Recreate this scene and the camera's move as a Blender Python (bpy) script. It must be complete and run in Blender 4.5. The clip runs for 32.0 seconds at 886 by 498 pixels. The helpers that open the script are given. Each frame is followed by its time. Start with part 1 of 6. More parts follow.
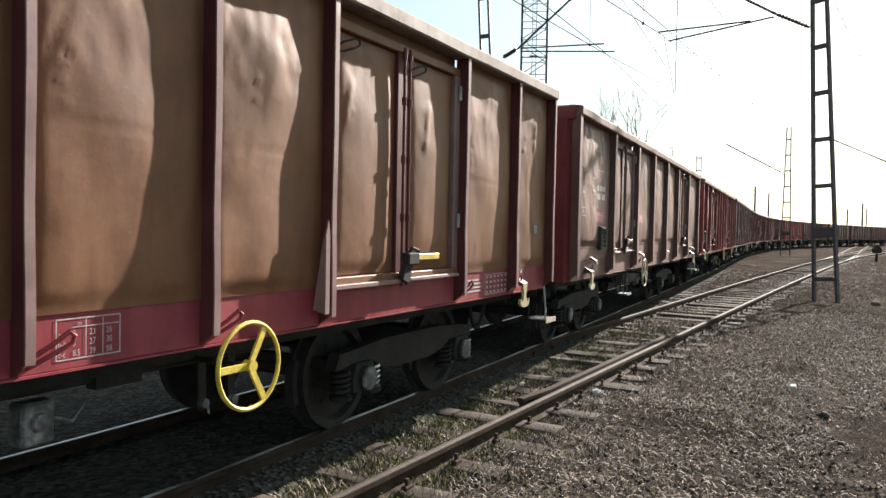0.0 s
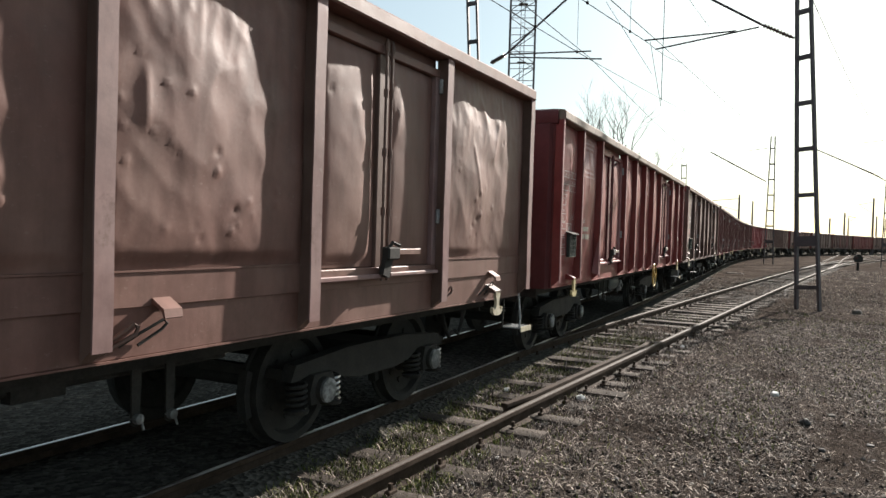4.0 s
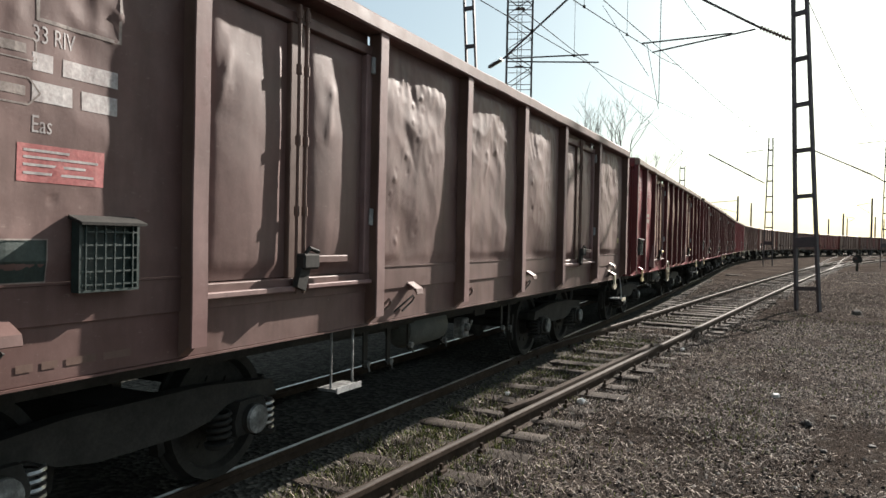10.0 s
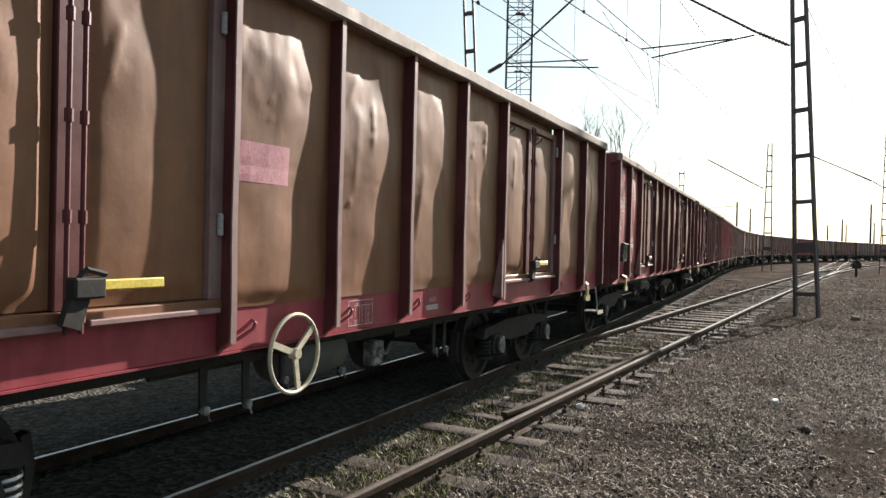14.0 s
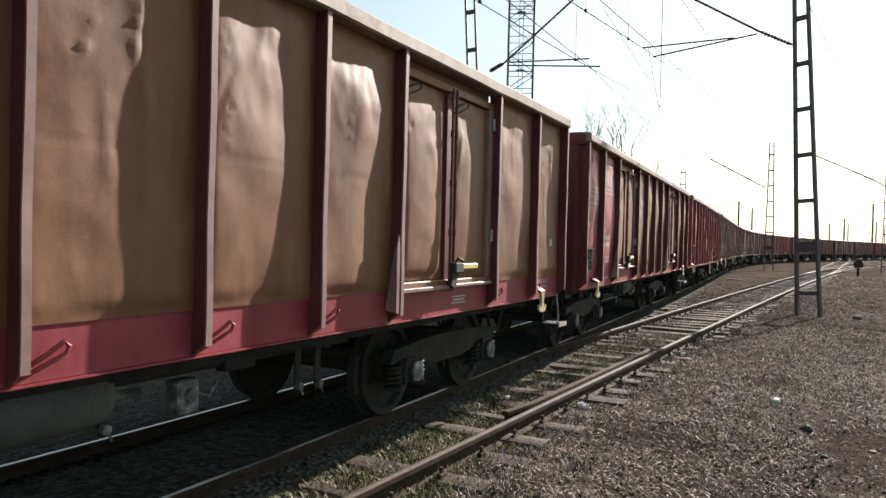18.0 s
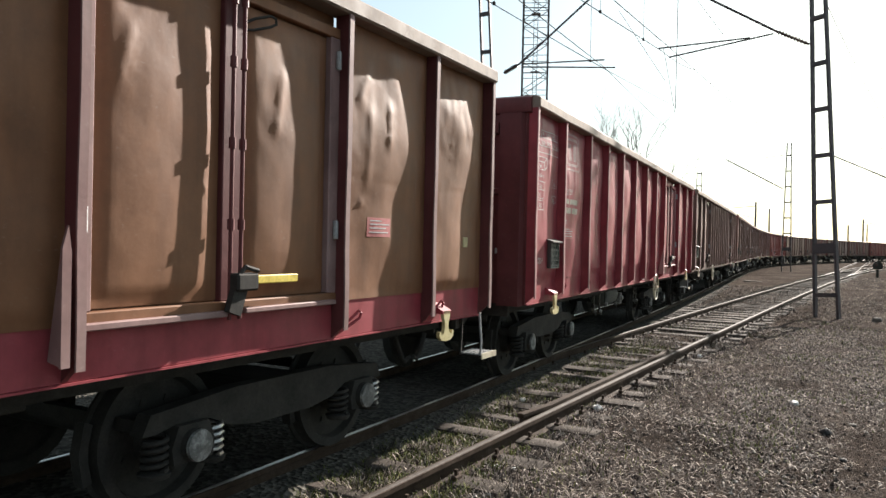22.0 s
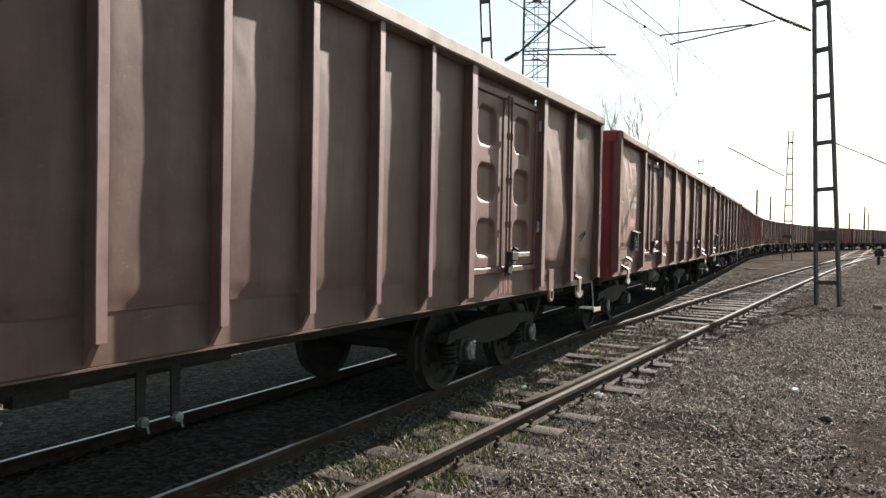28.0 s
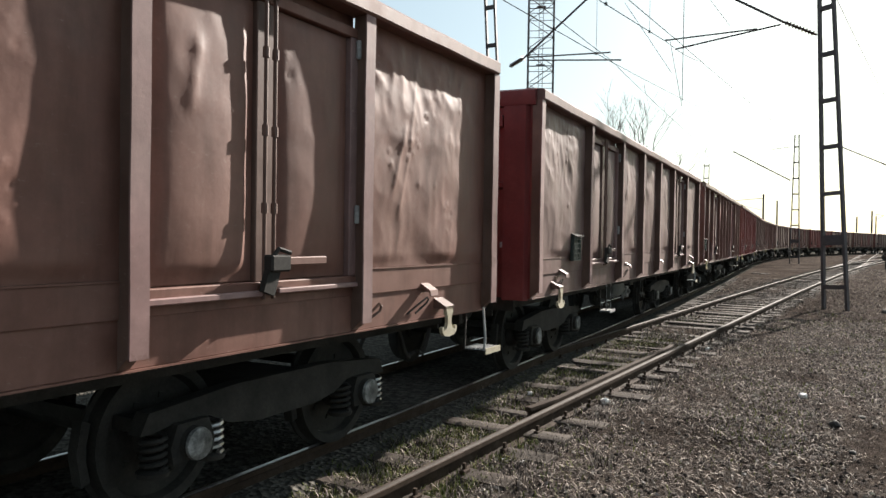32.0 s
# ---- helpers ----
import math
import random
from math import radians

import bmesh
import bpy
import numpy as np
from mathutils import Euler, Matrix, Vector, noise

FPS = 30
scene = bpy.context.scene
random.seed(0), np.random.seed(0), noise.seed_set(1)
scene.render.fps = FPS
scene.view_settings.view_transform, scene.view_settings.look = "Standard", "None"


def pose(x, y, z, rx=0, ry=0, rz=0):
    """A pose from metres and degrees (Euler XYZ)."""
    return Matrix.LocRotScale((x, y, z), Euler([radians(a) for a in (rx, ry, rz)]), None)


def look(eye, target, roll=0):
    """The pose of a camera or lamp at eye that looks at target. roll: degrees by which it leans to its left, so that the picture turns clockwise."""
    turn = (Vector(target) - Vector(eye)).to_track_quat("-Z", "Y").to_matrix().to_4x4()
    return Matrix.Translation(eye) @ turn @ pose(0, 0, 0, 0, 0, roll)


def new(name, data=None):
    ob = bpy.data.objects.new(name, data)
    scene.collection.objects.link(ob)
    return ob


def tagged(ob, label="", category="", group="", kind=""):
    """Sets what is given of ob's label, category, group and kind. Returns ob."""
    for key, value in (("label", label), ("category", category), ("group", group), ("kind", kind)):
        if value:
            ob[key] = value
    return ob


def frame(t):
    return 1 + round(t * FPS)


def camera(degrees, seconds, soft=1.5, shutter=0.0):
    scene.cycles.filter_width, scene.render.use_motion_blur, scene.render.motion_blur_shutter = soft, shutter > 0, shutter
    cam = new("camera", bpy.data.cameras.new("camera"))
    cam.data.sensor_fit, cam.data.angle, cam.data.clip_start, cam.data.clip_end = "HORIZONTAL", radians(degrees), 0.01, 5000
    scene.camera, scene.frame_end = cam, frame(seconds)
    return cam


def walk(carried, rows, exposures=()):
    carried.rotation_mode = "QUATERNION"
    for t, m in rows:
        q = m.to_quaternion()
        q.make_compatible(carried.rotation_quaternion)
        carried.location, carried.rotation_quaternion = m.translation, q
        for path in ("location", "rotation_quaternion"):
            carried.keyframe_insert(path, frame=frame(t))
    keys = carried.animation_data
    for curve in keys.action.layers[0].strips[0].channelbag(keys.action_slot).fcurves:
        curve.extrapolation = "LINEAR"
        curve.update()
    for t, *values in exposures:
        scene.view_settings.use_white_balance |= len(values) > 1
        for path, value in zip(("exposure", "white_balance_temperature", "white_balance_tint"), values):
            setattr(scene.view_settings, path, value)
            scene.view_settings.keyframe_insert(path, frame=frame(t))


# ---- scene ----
# Plan: y runs along the train's track, x to the right of it, z = 0 at the rail heads.
LENS = 61.22
EYE = (0.0, 0.0, 1.72)
TURNS = [
    (0, 88.388, -1.051, 28.796), (0.5, 88.340, -1.217, 28.697), (1, 88.177, -1.359, 28.442), (1.5, 88.170, -1.199, 28.455),
    (2, 88.562, -1.262, 28.313), (2.5, 88.681, -1.246, 28.349), (3, 88.624, -1.198, 28.060), (3.5, 88.650, -1.511, 27.943),
    (5.5, 89.015, -1.770, 27.323), (6, 88.824, -1.647, 27.377), (6.5, 89.265, -1.847, 27.153), (7, 89.601, -1.632, 27.092),
    (7.5, 89.469, -1.508, 27.184), (8, 89.093, -1.563, 27.205), (8.5, 88.929, -1.657, 27.319), (9, 89.077, -1.401, 27.458),
    (9.5, 89.014, -1.250, 27.707), (10, 89.116, -1.137, 27.675), (10.5, 88.990, -1.350, 27.650), (11, 88.956, -1.537, 27.455),
    (11.5, 89.213, -1.524, 27.352), (12, 89.264, -1.488, 27.243), (12.5, 89.493, -1.392, 27.372), (13, 89.422, -1.423, 27.385),
    (13.5, 89.609, -1.208, 27.677), (14, 89.455, -1.322, 27.619), (14.5, 89.728, -1.187, 27.900), (16.5, 89.238, -1.358, 27.871),
    (17, 89.331, -1.265, 27.855), (17.5, 89.513, -1.293, 27.716), (18, 89.368, -1.362, 27.733), (18.5, 89.200, -1.245, 27.843),
    (19, 89.216, -1.277, 28.031), (19.5, 89.037, -1.087, 28.494), (20, 89.168, -1.229, 28.571), (20.5, 89.093, -1.341, 28.525),
    (21, 88.896, -1.191, 28.723), (21.5, 89.467, -1.209, 28.898), (22, 89.497, -1.247, 28.851), (22.5, 89.577, -1.280, 29.077),
    (23, 89.427, -1.064, 29.312), (23.2, 89.310, -1.255, 29.233), (23.5, 89.412, -1.173, 29.298), (24, 89.569, -0.816, 29.469),
    (24.5, 89.453, -0.895, 29.432), (25, 89.322, -0.916, 29.516), (25.5, 89.431, -0.832, 29.526), (26, 89.209, -0.907, 29.701),
    (26.5, 89.042, -1.210, 29.310), (28.5, 88.564, -1.042, 28.874), (29, 88.883, -1.060, 28.886), (29.5, 89.230, -0.932, 28.989),
    (30, 89.270, -0.764, 29.050), (30.5, 89.180, -0.789, 29.090), (31, 88.952, -0.761, 29.178), (31.5, 89.016, -0.923, 29.136),
    (32, 89.056, -0.864, 29.355)]
cam = camera(LENS, 32.0)
walk(cam, [(t, pose(*EYE, rx, ry, rz)) for t, rx, ry, rz in TURNS],
     [(0, 1.89), (1, 1.87), (2, 1.67), (3, 1.55), (4.5, 1.65), (6, 1.79), (7, 1.75), (8, 1.73), (9, 1.63), (10, 1.47), (11, 1.49), (12, 1.57),
      (13, 1.69), (14, 1.73), (17, 1.79), (19, 1.83), (20, 1.89), (22, 1.87), (23, 1.83), (24, 1.75), (25, 1.75), (26, 1.89), (29, 1.89), (30, 1.61), (30.6, 1.43), (31, 1.47), (32, 1.65)])

# ---------------------------------------------------------------- light
SUN_AZ, SUN_EL = 9.0, 27.0          # degrees right of the track's direction, and up
world = bpy.data.worlds.new("sky")
scene.world = world
world.use_nodes = True
wn = world.node_tree
sky = wn.nodes.new("ShaderNodeTexSky")
sky.sky_type, sky.sun_disc = "NISHITA", False
sky.sun_elevation, sky.sun_rotation = radians(SUN_EL), radians(SUN_AZ)
sky.air_density, sky.dust_density, sky.ozone_density = 1.0, 1.6, 1.2
haze = wn.nodes.new("ShaderNodeHueSaturation")
haze.inputs["Saturation"].default_value = 1.0
wn.links.new(sky.outputs[0], haze.inputs["Color"])
tint = wn.nodes.new("ShaderNodeMix")
tint.data_type, tint.blend_type = "RGBA", "MULTIPLY"
tint.inputs[0].default_value, tint.inputs[7].default_value = 1.0, (0.88, 1.0, 0.99, 1)
veil = wn.nodes.new("ShaderNodeMix")      # thin even haze over the whole sky
veil.data_type = "RGBA"
veil.inputs[0].default_value, veil.inputs[7].default_value = 0.5, (5.0, 5.1, 5.2, 1)
wn.links.new(haze.outputs[0], veil.inputs[6])
wn.links.new(veil.outputs[2], tint.inputs[6])
wn.links.new(tint.outputs[2], wn.nodes["Background"].inputs[0])
wn.nodes["Background"].inputs[1].default_value = 0.05
sun = new("sun", bpy.data.lights.new("sun", "SUN"))
sun.data.energy, sun.data.angle, sun.data.color = 5.0, radians(0.55), (1.0, 0.92, 0.84)
sa, se = radians(SUN_AZ), radians(SUN_EL)
sun.matrix_world = look((0, 0, 30), Vector((0, 0, 30)) - Vector((math.sin(sa) * math.cos(se), math.cos(sa) * math.cos(se), math.sin(se))))


# ---------------------------------------------------------------- materials
def nodes_of(name):
    m = bpy.data.materials.new(name)
    m.use_nodes = True
    nt = m.node_tree
    return m, nt, nt.nodes["Principled BSDF"]


def noise_node(nt, scale, detail=6.0, rough=0.6, stretch=None, rand=True):
    tc = nt.nodes.new("ShaderNodeTexCoord")
    mp = nt.nodes.new("ShaderNodeMapping")
    if stretch:
        mp.inputs["Scale"].default_value = stretch
    nt.links.new(tc.outputs["Object"], mp.inputs["Vector"])
    n = nt.nodes.new("ShaderNodeTexNoise")
    n.noise_dimensions = "4D"
    n.inputs["Scale"].default_value, n.inputs["Detail"].default_value, n.inputs["Roughness"].default_value = scale, detail, rough
    nt.links.new(mp.outputs[0], n.inputs["Vector"])
    if rand:
        oi = nt.nodes.new("ShaderNodeObjectInfo")
        mul = nt.nodes.new("ShaderNodeMath")
        mul.operation = "MULTIPLY"
        mul.inputs[1].default_value = 40.0
        nt.links.new(oi.outputs["Random"], mul.inputs[0])
        nt.links.new(mul.outputs[0], n.inputs["W"])
    return n


def ramp(nt, source, stops):
    r = nt.nodes.new("ShaderNodeValToRGB")
    while len(r.color_ramp.elements) < len(stops):
        r.color_ramp.elements.new(0.5)
    for e, (p, c) in zip(r.color_ramp.elements, stops):
        e.position, e.color = p, (*c, 1) if len(c) == 3 else c
    nt.links.new(source, r.inputs[0])
    return r


def mix(nt, fac, a, b, kind="MIX"):
    m = nt.nodes.new("ShaderNodeMix")
    m.data_type, m.blend_type = "RGBA", kind
    for sock, v in ((m.inputs[0], fac), (m.inputs[6], a), (m.inputs[7], b)):
        if hasattr(v, "is_output"):
            nt.links.new(v, sock)
        elif isinstance(v, (int, float)):
            sock.default_value = v
        else:
            sock.default_value = (*v, 1)
    return m.outputs[2]


def bump(nt, bsdf, source, strength, distance):
    b = nt.nodes.new("ShaderNodeBump")
    b.inputs["Strength"].default_value, b.inputs["Distance"].default_value = strength, distance
    nt.links.new(source, b.inputs["Height"])
    nt.links.new(b.outputs[0], bsdf.inputs["Normal"])


def surface(name, dark, mid, light, scale=3.0, rough=0.7, metal=0.0, fine=60.0, relief=0.3, depth=0.004, stretch=None):
    """A two-scale surface: broad stains between three colours, fine grain in tone and relief."""
    m, nt, p = nodes_of(name)
    big = noise_node(nt, scale, 5, 0.65, stretch)
    small = noise_node(nt, fine, 4, 0.6, stretch)
    base = ramp(nt, big.outputs[0], [(0.3, dark), (0.5, mid), (0.72, light)]).outputs[0]
    grain = ramp(nt, small.outputs[0], [(0.3, (0.7, 0.7, 0.7)), (0.7, (1.12, 1.12, 1.12))]).outputs[0]
    nt.links.new(mix(nt, 1.0, base, grain, "MULTIPLY"), p.inputs["Base Color"])
    p.inputs["Roughness"].default_value, p.inputs["Metallic"].default_value = rough, metal
    bump(nt, p, small.outputs[0], relief, depth)
    return m


def worn_paint(name, paint, faded, rust, rust_amount=0.5, dust=0.25, rough=0.45):
    """Old wagon paint on sheet steel: cloudy fading, faint run-off, rust blooms, scratches and pale dust."""
    m, nt, p = nodes_of(name)
    fade = noise_node(nt, 1.1, 4, 0.55)
    cloud = noise_node(nt, 5.0, 8, 0.7)
    streak = noise_node(nt, 2.2, 4, 0.6, (1.0, 3.0, 0.5))
    patch = noise_node(nt, 3.2, 10, 0.75)
    scratch = noise_node(nt, 30.0, 8, 0.75, (1.0, 0.7, 1.6))
    base = mix(nt, ramp(nt, fade.outputs[0], [(0.35, (0, 0, 0)), (0.68, (1, 1, 1))]).outputs[0], paint, faded)
    tone = ramp(nt, cloud.outputs[0], [(0.3, (0.78, 0.77, 0.76)), (0.7, (1.16, 1.16, 1.16))]).outputs[0]
    base = mix(nt, 1.0, base, tone, "MULTIPLY")
    grime = ramp(nt, streak.outputs[0], [(0.33, (0.8, 0.79, 0.78)), (0.55, (1.03, 1.03, 1.03))]).outputs[0]
    base = mix(nt, 1.0, base, grime, "MULTIPLY")
    lo = 0.68 - 0.18 * rust_amount
    base = mix(nt, ramp(nt, patch.outputs[0], [(lo, (0, 0, 0)), (lo + 0.12, (0.8, 0.8, 0.8))]).outputs[0], base, rust)
    pale = mix(nt, 0.5, base, (0.5, 0.43, 0.37))
    base = mix(nt, ramp(nt, scratch.outputs[0], [(0.6, (0, 0, 0)), (0.72, (dust, dust, dust))]).outputs[0], base, pale)
    nt.links.new(base, p.inputs["Base Color"])
    rr = ramp(nt, cloud.outputs[0], [(0.35, (rough - 0.05,) * 3), (0.65, (rough + 0.14,) * 3)]).outputs[0]
    nt.links.new(rr, p.inputs["Roughness"])
    p.inputs["Specular IOR Level"].default_value = 0.22
    bump(nt, p, cloud.outputs[0], 0.22, 0.012)
    return m


PAINT = {
    "ochre": worn_paint("ochre_brown_rusted_steel", (0.155, 0.069, 0.034), (0.195, 0.094, 0.049), (0.12, 0.052, 0.026), 0.4, 0.35, 0.5),
    "taupe": worn_paint("taupe_brown_weathered_paint", (0.135, 0.067, 0.054), (0.175, 0.099, 0.08), (0.095, 0.052, 0.042), 0.4, 0.45, 0.5),
    "dust": worn_paint("grey_dusty_weathered_paint", (0.118, 0.065, 0.058), (0.15, 0.096, 0.086), (0.10, 0.052, 0.042), 0.35, 0.5, 0.5),
    "russet": worn_paint("russet_brown_weathered_paint", (0.145, 0.068, 0.052), (0.182, 0.098, 0.077), (0.115, 0.055, 0.04), 0.4, 0.4, 0.5),
    "red": worn_paint("crimson_worn_paint", (0.22, 0.033, 0.044), (0.26, 0.056, 0.064), (0.14, 0.042, 0.038), 0.35, 0.25, 0.46),
    "oxide": worn_paint("oxide_red_worn_paint", (0.18, 0.038, 0.035), (0.21, 0.06, 0.053), (0.125, 0.046, 0.034), 0.4, 0.35, 0.48),
    "umber": worn_paint("umber_brown_worn_paint", (0.10, 0.058, 0.046), (0.15, 0.098, 0.08), (0.08, 0.04, 0.031), 0.4, 0.4, 0.5),
    "brick": worn_paint("dull_brick_red_worn_paint", (0.135, 0.026, 0.026), (0.175, 0.045, 0.043), (0.10, 0.036, 0.028), 0.4, 0.3, 0.5),
    "maroon": worn_paint("dark_maroon_worn_paint", (0.08, 0.021, 0.022), (0.115, 0.036, 0.036), (0.08, 0.034, 0.025), 0.4, 0.3, 0.48),
}
EMBLEM = surface("faded_pale_emblem_paint", (0.23, 0.10, 0.10), (0.29, 0.15, 0.15), (0.36, 0.22, 0.22), 9.0, 0.7)
CREAM_TEXT = surface("faded_cream_stencil", (0.20, 0.175, 0.14), (0.29, 0.265, 0.215), (0.37, 0.345, 0.285), 14.0, 0.7)
WORN = surface("worn_off_stencil_paint", (0.14, 0.105, 0.09), (0.21, 0.17, 0.15), (0.29, 0.25, 0.225), 14.0, 0.7)
# post face paints, lightened to imitate grazing sun sheen on the outer plates
PINK = worn_paint("faded_sunlit_pinkish_red_paint", (0.28, 0.12, 0.12), (0.36, 0.21, 0.205), (0.11, 0.055, 0.04), 0.45, 0.6, 0.55)
MAUVE = worn_paint("pale_mauve_grey_paint", (0.19, 0.11, 0.104), (0.26, 0.18, 0.168), (0.09, 0.05, 0.036), 0.5, 0.6, 0.55)
RIM = worn_paint("pale_dusty_rusted_rail_paint", (0.15, 0.112, 0.088), (0.26, 0.212, 0.172), (0.09, 0.05, 0.032), 0.6, 0.6, 0.6)
GEAR = surface("dark_oily_running_gear", (0.018, 0.017, 0.015), (0.029, 0.027, 0.024), (0.046, 0.042, 0.037), 5.0, 0.85, 0.0)
GEAR.node_tree.nodes["Principled BSDF"].inputs["Specular IOR Level"].default_value = 0.25
STEEL = surface("bare_worn_steel", (0.22, 0.21, 0.20), (0.36, 0.35, 0.34), (0.5, 0.49, 0.47), 6.0, 0.38, 0.85)
SMUDGED = surface("smudged_pale_paint_on_dark_steel", (0.03, 0.03, 0.028), (0.12, 0.12, 0.115), (0.4, 0.4, 0.39), 11.0, 0.7)
TANK = surface("grey_green_tank_paint", (0.045, 0.05, 0.045), (0.07, 0.076, 0.07), (0.10, 0.106, 0.098), 4.0, 0.75)
PALE = surface("pale_grey_primer", (0.2, 0.2, 0.2), (0.3, 0.3, 0.3), (0.42, 0.42, 0.41), 8.0, 0.6)
YELLOW = surface("chipped_yellow_paint", (0.42, 0.30, 0.04), (0.62, 0.47, 0.06), (0.7, 0.57, 0.12), 9.0, 0.5)
HOOK = surface("scuffed_pale_yellow_paint", (0.30, 0.24, 0.11), (0.42, 0.36, 0.18), (0.5, 0.45, 0.27), 9.0, 0.5)
CREAM = surface("faded_cream_paint", (0.30, 0.26, 0.18), (0.41, 0.365, 0.265), (0.48, 0.435, 0.335), 9.0, 0.55)
MARK = surface("faded_white_stencil", (0.27, 0.22, 0.21), (0.40, 0.36, 0.35), (0.50, 0.47, 0.46), 14.0, 0.7)
MARK_RED = surface("faded_red_sticker", (0.30, 0.06, 0.06), (0.36, 0.085, 0.082), (0.40, 0.13, 0.12), 14.0, 0.6)
AMBER = surface("worn_amber_paint", (0.26, 0.15, 0.03), (0.42, 0.27, 0.055), (0.5, 0.36, 0.10), 9.0, 0.5)
MESH_GREEN = surface("dark_green_mesh_paint", (0.008, 0.017, 0.015), (0.015, 0.03, 0.027), (0.03, 0.05, 0.045), 10.0, 0.5)
RAIL_SIDE = surface("rusty_rail_side", (0.024, 0.016, 0.012), (0.042, 0.029, 0.021), (0.065, 0.047, 0.036), 5.0, 0.85)
RAIL_TOP = surface("polished_rail_head", (0.20, 0.18, 0.165), (0.32, 0.30, 0.28), (0.42, 0.40, 0.38), 5.0, 0.3, 0.9)
RAIL_DULL = surface("dull_rail_head", (0.035, 0.028, 0.023), (0.06, 0.049, 0.041), (0.10, 0.085, 0.073), 5.0, 0.7, 0.0)
for m_, v_ in ((RAIL_DULL, 0.12), (RAIL_SIDE, 0.06)):
    m_.node_tree.nodes["Principled BSDF"].inputs["Specular IOR Level"].default_value = v_
WOOD = surface("grey_weathered_sleeper_wood", (0.032, 0.026, 0.0215), (0.058, 0.047, 0.039), (0.10, 0.083, 0.07), 6.0, 0.9, 0, 40, 0.6, 0.01, (0.35, 3.0, 3.0))
MAST = surface("rust_streaked_grey_mast_steel", (0.045, 0.037, 0.039), (0.07, 0.058, 0.06), (0.10, 0.085, 0.083), 3.0, 0.7, 0.2)
WIRE = surface("dark_tarnished_wire", (0.012, 0.012, 0.013), (0.02, 0.02, 0.021), (0.03, 0.03, 0.03), 3.0, 0.95)
WIRE.node_tree.nodes["Principled BSDF"].inputs["Specular IOR Level"].default_value = 0.05
GLAZE = surface("brown_porcelain", (0.03, 0.018, 0.014), (0.05, 0.03, 0.024), (0.075, 0.045, 0.035), 3.0, 0.25)
BARK = surface("grey_brown_bark", (0.07, 0.06, 0.055), (0.13, 0.115, 0.105), (0.19, 0.17, 0.16), 8.0, 0.9)
STONE = surface("grey_brown_ballast_stone", (0.055, 0.047, 0.039), (0.10, 0.087, 0.074), (0.17, 0.15, 0.13), 9.0, 0.9)
WHITE_STONE = surface("white_limestone", (0.55, 0.54, 0.52), (0.68, 0.67, 0.65), (0.75, 0.74, 0.72), 12.0, 0.8)
SLAG = surface("black_slag_lump", (0.012, 0.011, 0.011), (0.025, 0.023, 0.022), (0.045, 0.04, 0.037), 12.0, 0.85)
SCRUB = surface("far_scrub", (0.10, 0.09, 0.085), (0.16, 0.15, 0.145), (0.22, 0.21, 0.2), 0.3, 0.95)


def soil():
    m, nt, p = nodes_of("dry_soil_with_litter")
    big = noise_node(nt, 0.35, 6, 0.62, None, False)
    mid = noise_node(nt, 4.0, 8, 0.75, None, False)
    fine = noise_node(nt, 38.0, 6, 0.75, None, False)
    a = ramp(nt, big.outputs[0], [(0.32, (0.034, 0.028, 0.0245)), (0.5, (0.063, 0.0525, 0.0465)), (0.7, (0.10, 0.085, 0.076))]).outputs[0]
    b = ramp(nt, mid.outputs[0], [(0.3, (0.5, 0.5, 0.5)), (0.52, (1, 1, 1)), (0.72, (1.35, 1.32, 1.22))]).outputs[0]
    c = ramp(nt, fine.outputs[0], [(0.36, (0.3, 0.29, 0.28)), (0.5, (1, 1, 1)), (0.64, (1.8, 1.72, 1.6))]).outputs[0]
    col = mix(nt, 1.0, mix(nt, 1.0, a, b, "MULTIPLY"), c, "MULTIPLY")
    moss = noise_node(nt, 0.9, 5, 0.6, None, False)
    col = mix(nt, ramp(nt, moss.outputs[0], [(0.6, (0, 0, 0)), (0.78, (0.35, 0.35, 0.35))]).outputs[0], col, (0.018, 0.021, 0.0075))
    nt.links.new(col, p.inputs["Base Color"])
    p.inputs["Roughness"].default_value, p.inputs["Specular IOR Level"].default_value = 1.0, 0.0
    bump(nt, p, fine.outputs[0], 1.0, 0.06)
    return m


def ballast():
    m, nt, p = nodes_of("shade_toned_ballast")
    tc = nt.nodes.new("ShaderNodeTexCoord")
    v = nt.nodes.new("ShaderNodeTexVoronoi")
    v.inputs["Scale"].default_value = 22.0
    nt.links.new(tc.outputs["Object"], v.inputs["Vector"])
    # stone colours kept dark to imitate the shade under and behind the train
    col = ramp(nt, v.outputs["Color"], [(0.2, (0.04, 0.038, 0.033)), (0.6, (0.07, 0.066, 0.058)), (0.9, (0.10, 0.094, 0.083))]).outputs[0]
    nt.links.new(col, p.inputs["Base Color"])
    p.inputs["Roughness"].default_value, p.inputs["Specular IOR Level"].default_value = 1.0, 0.0
    bump(nt, p, v.outputs["Distance"], 1.0, 0.04)
    return m


SOIL, BALLAST = soil(), ballast()
WOOD.node_tree.nodes["Principled BSDF"].inputs["Specular IOR Level"].default_value = 0.1


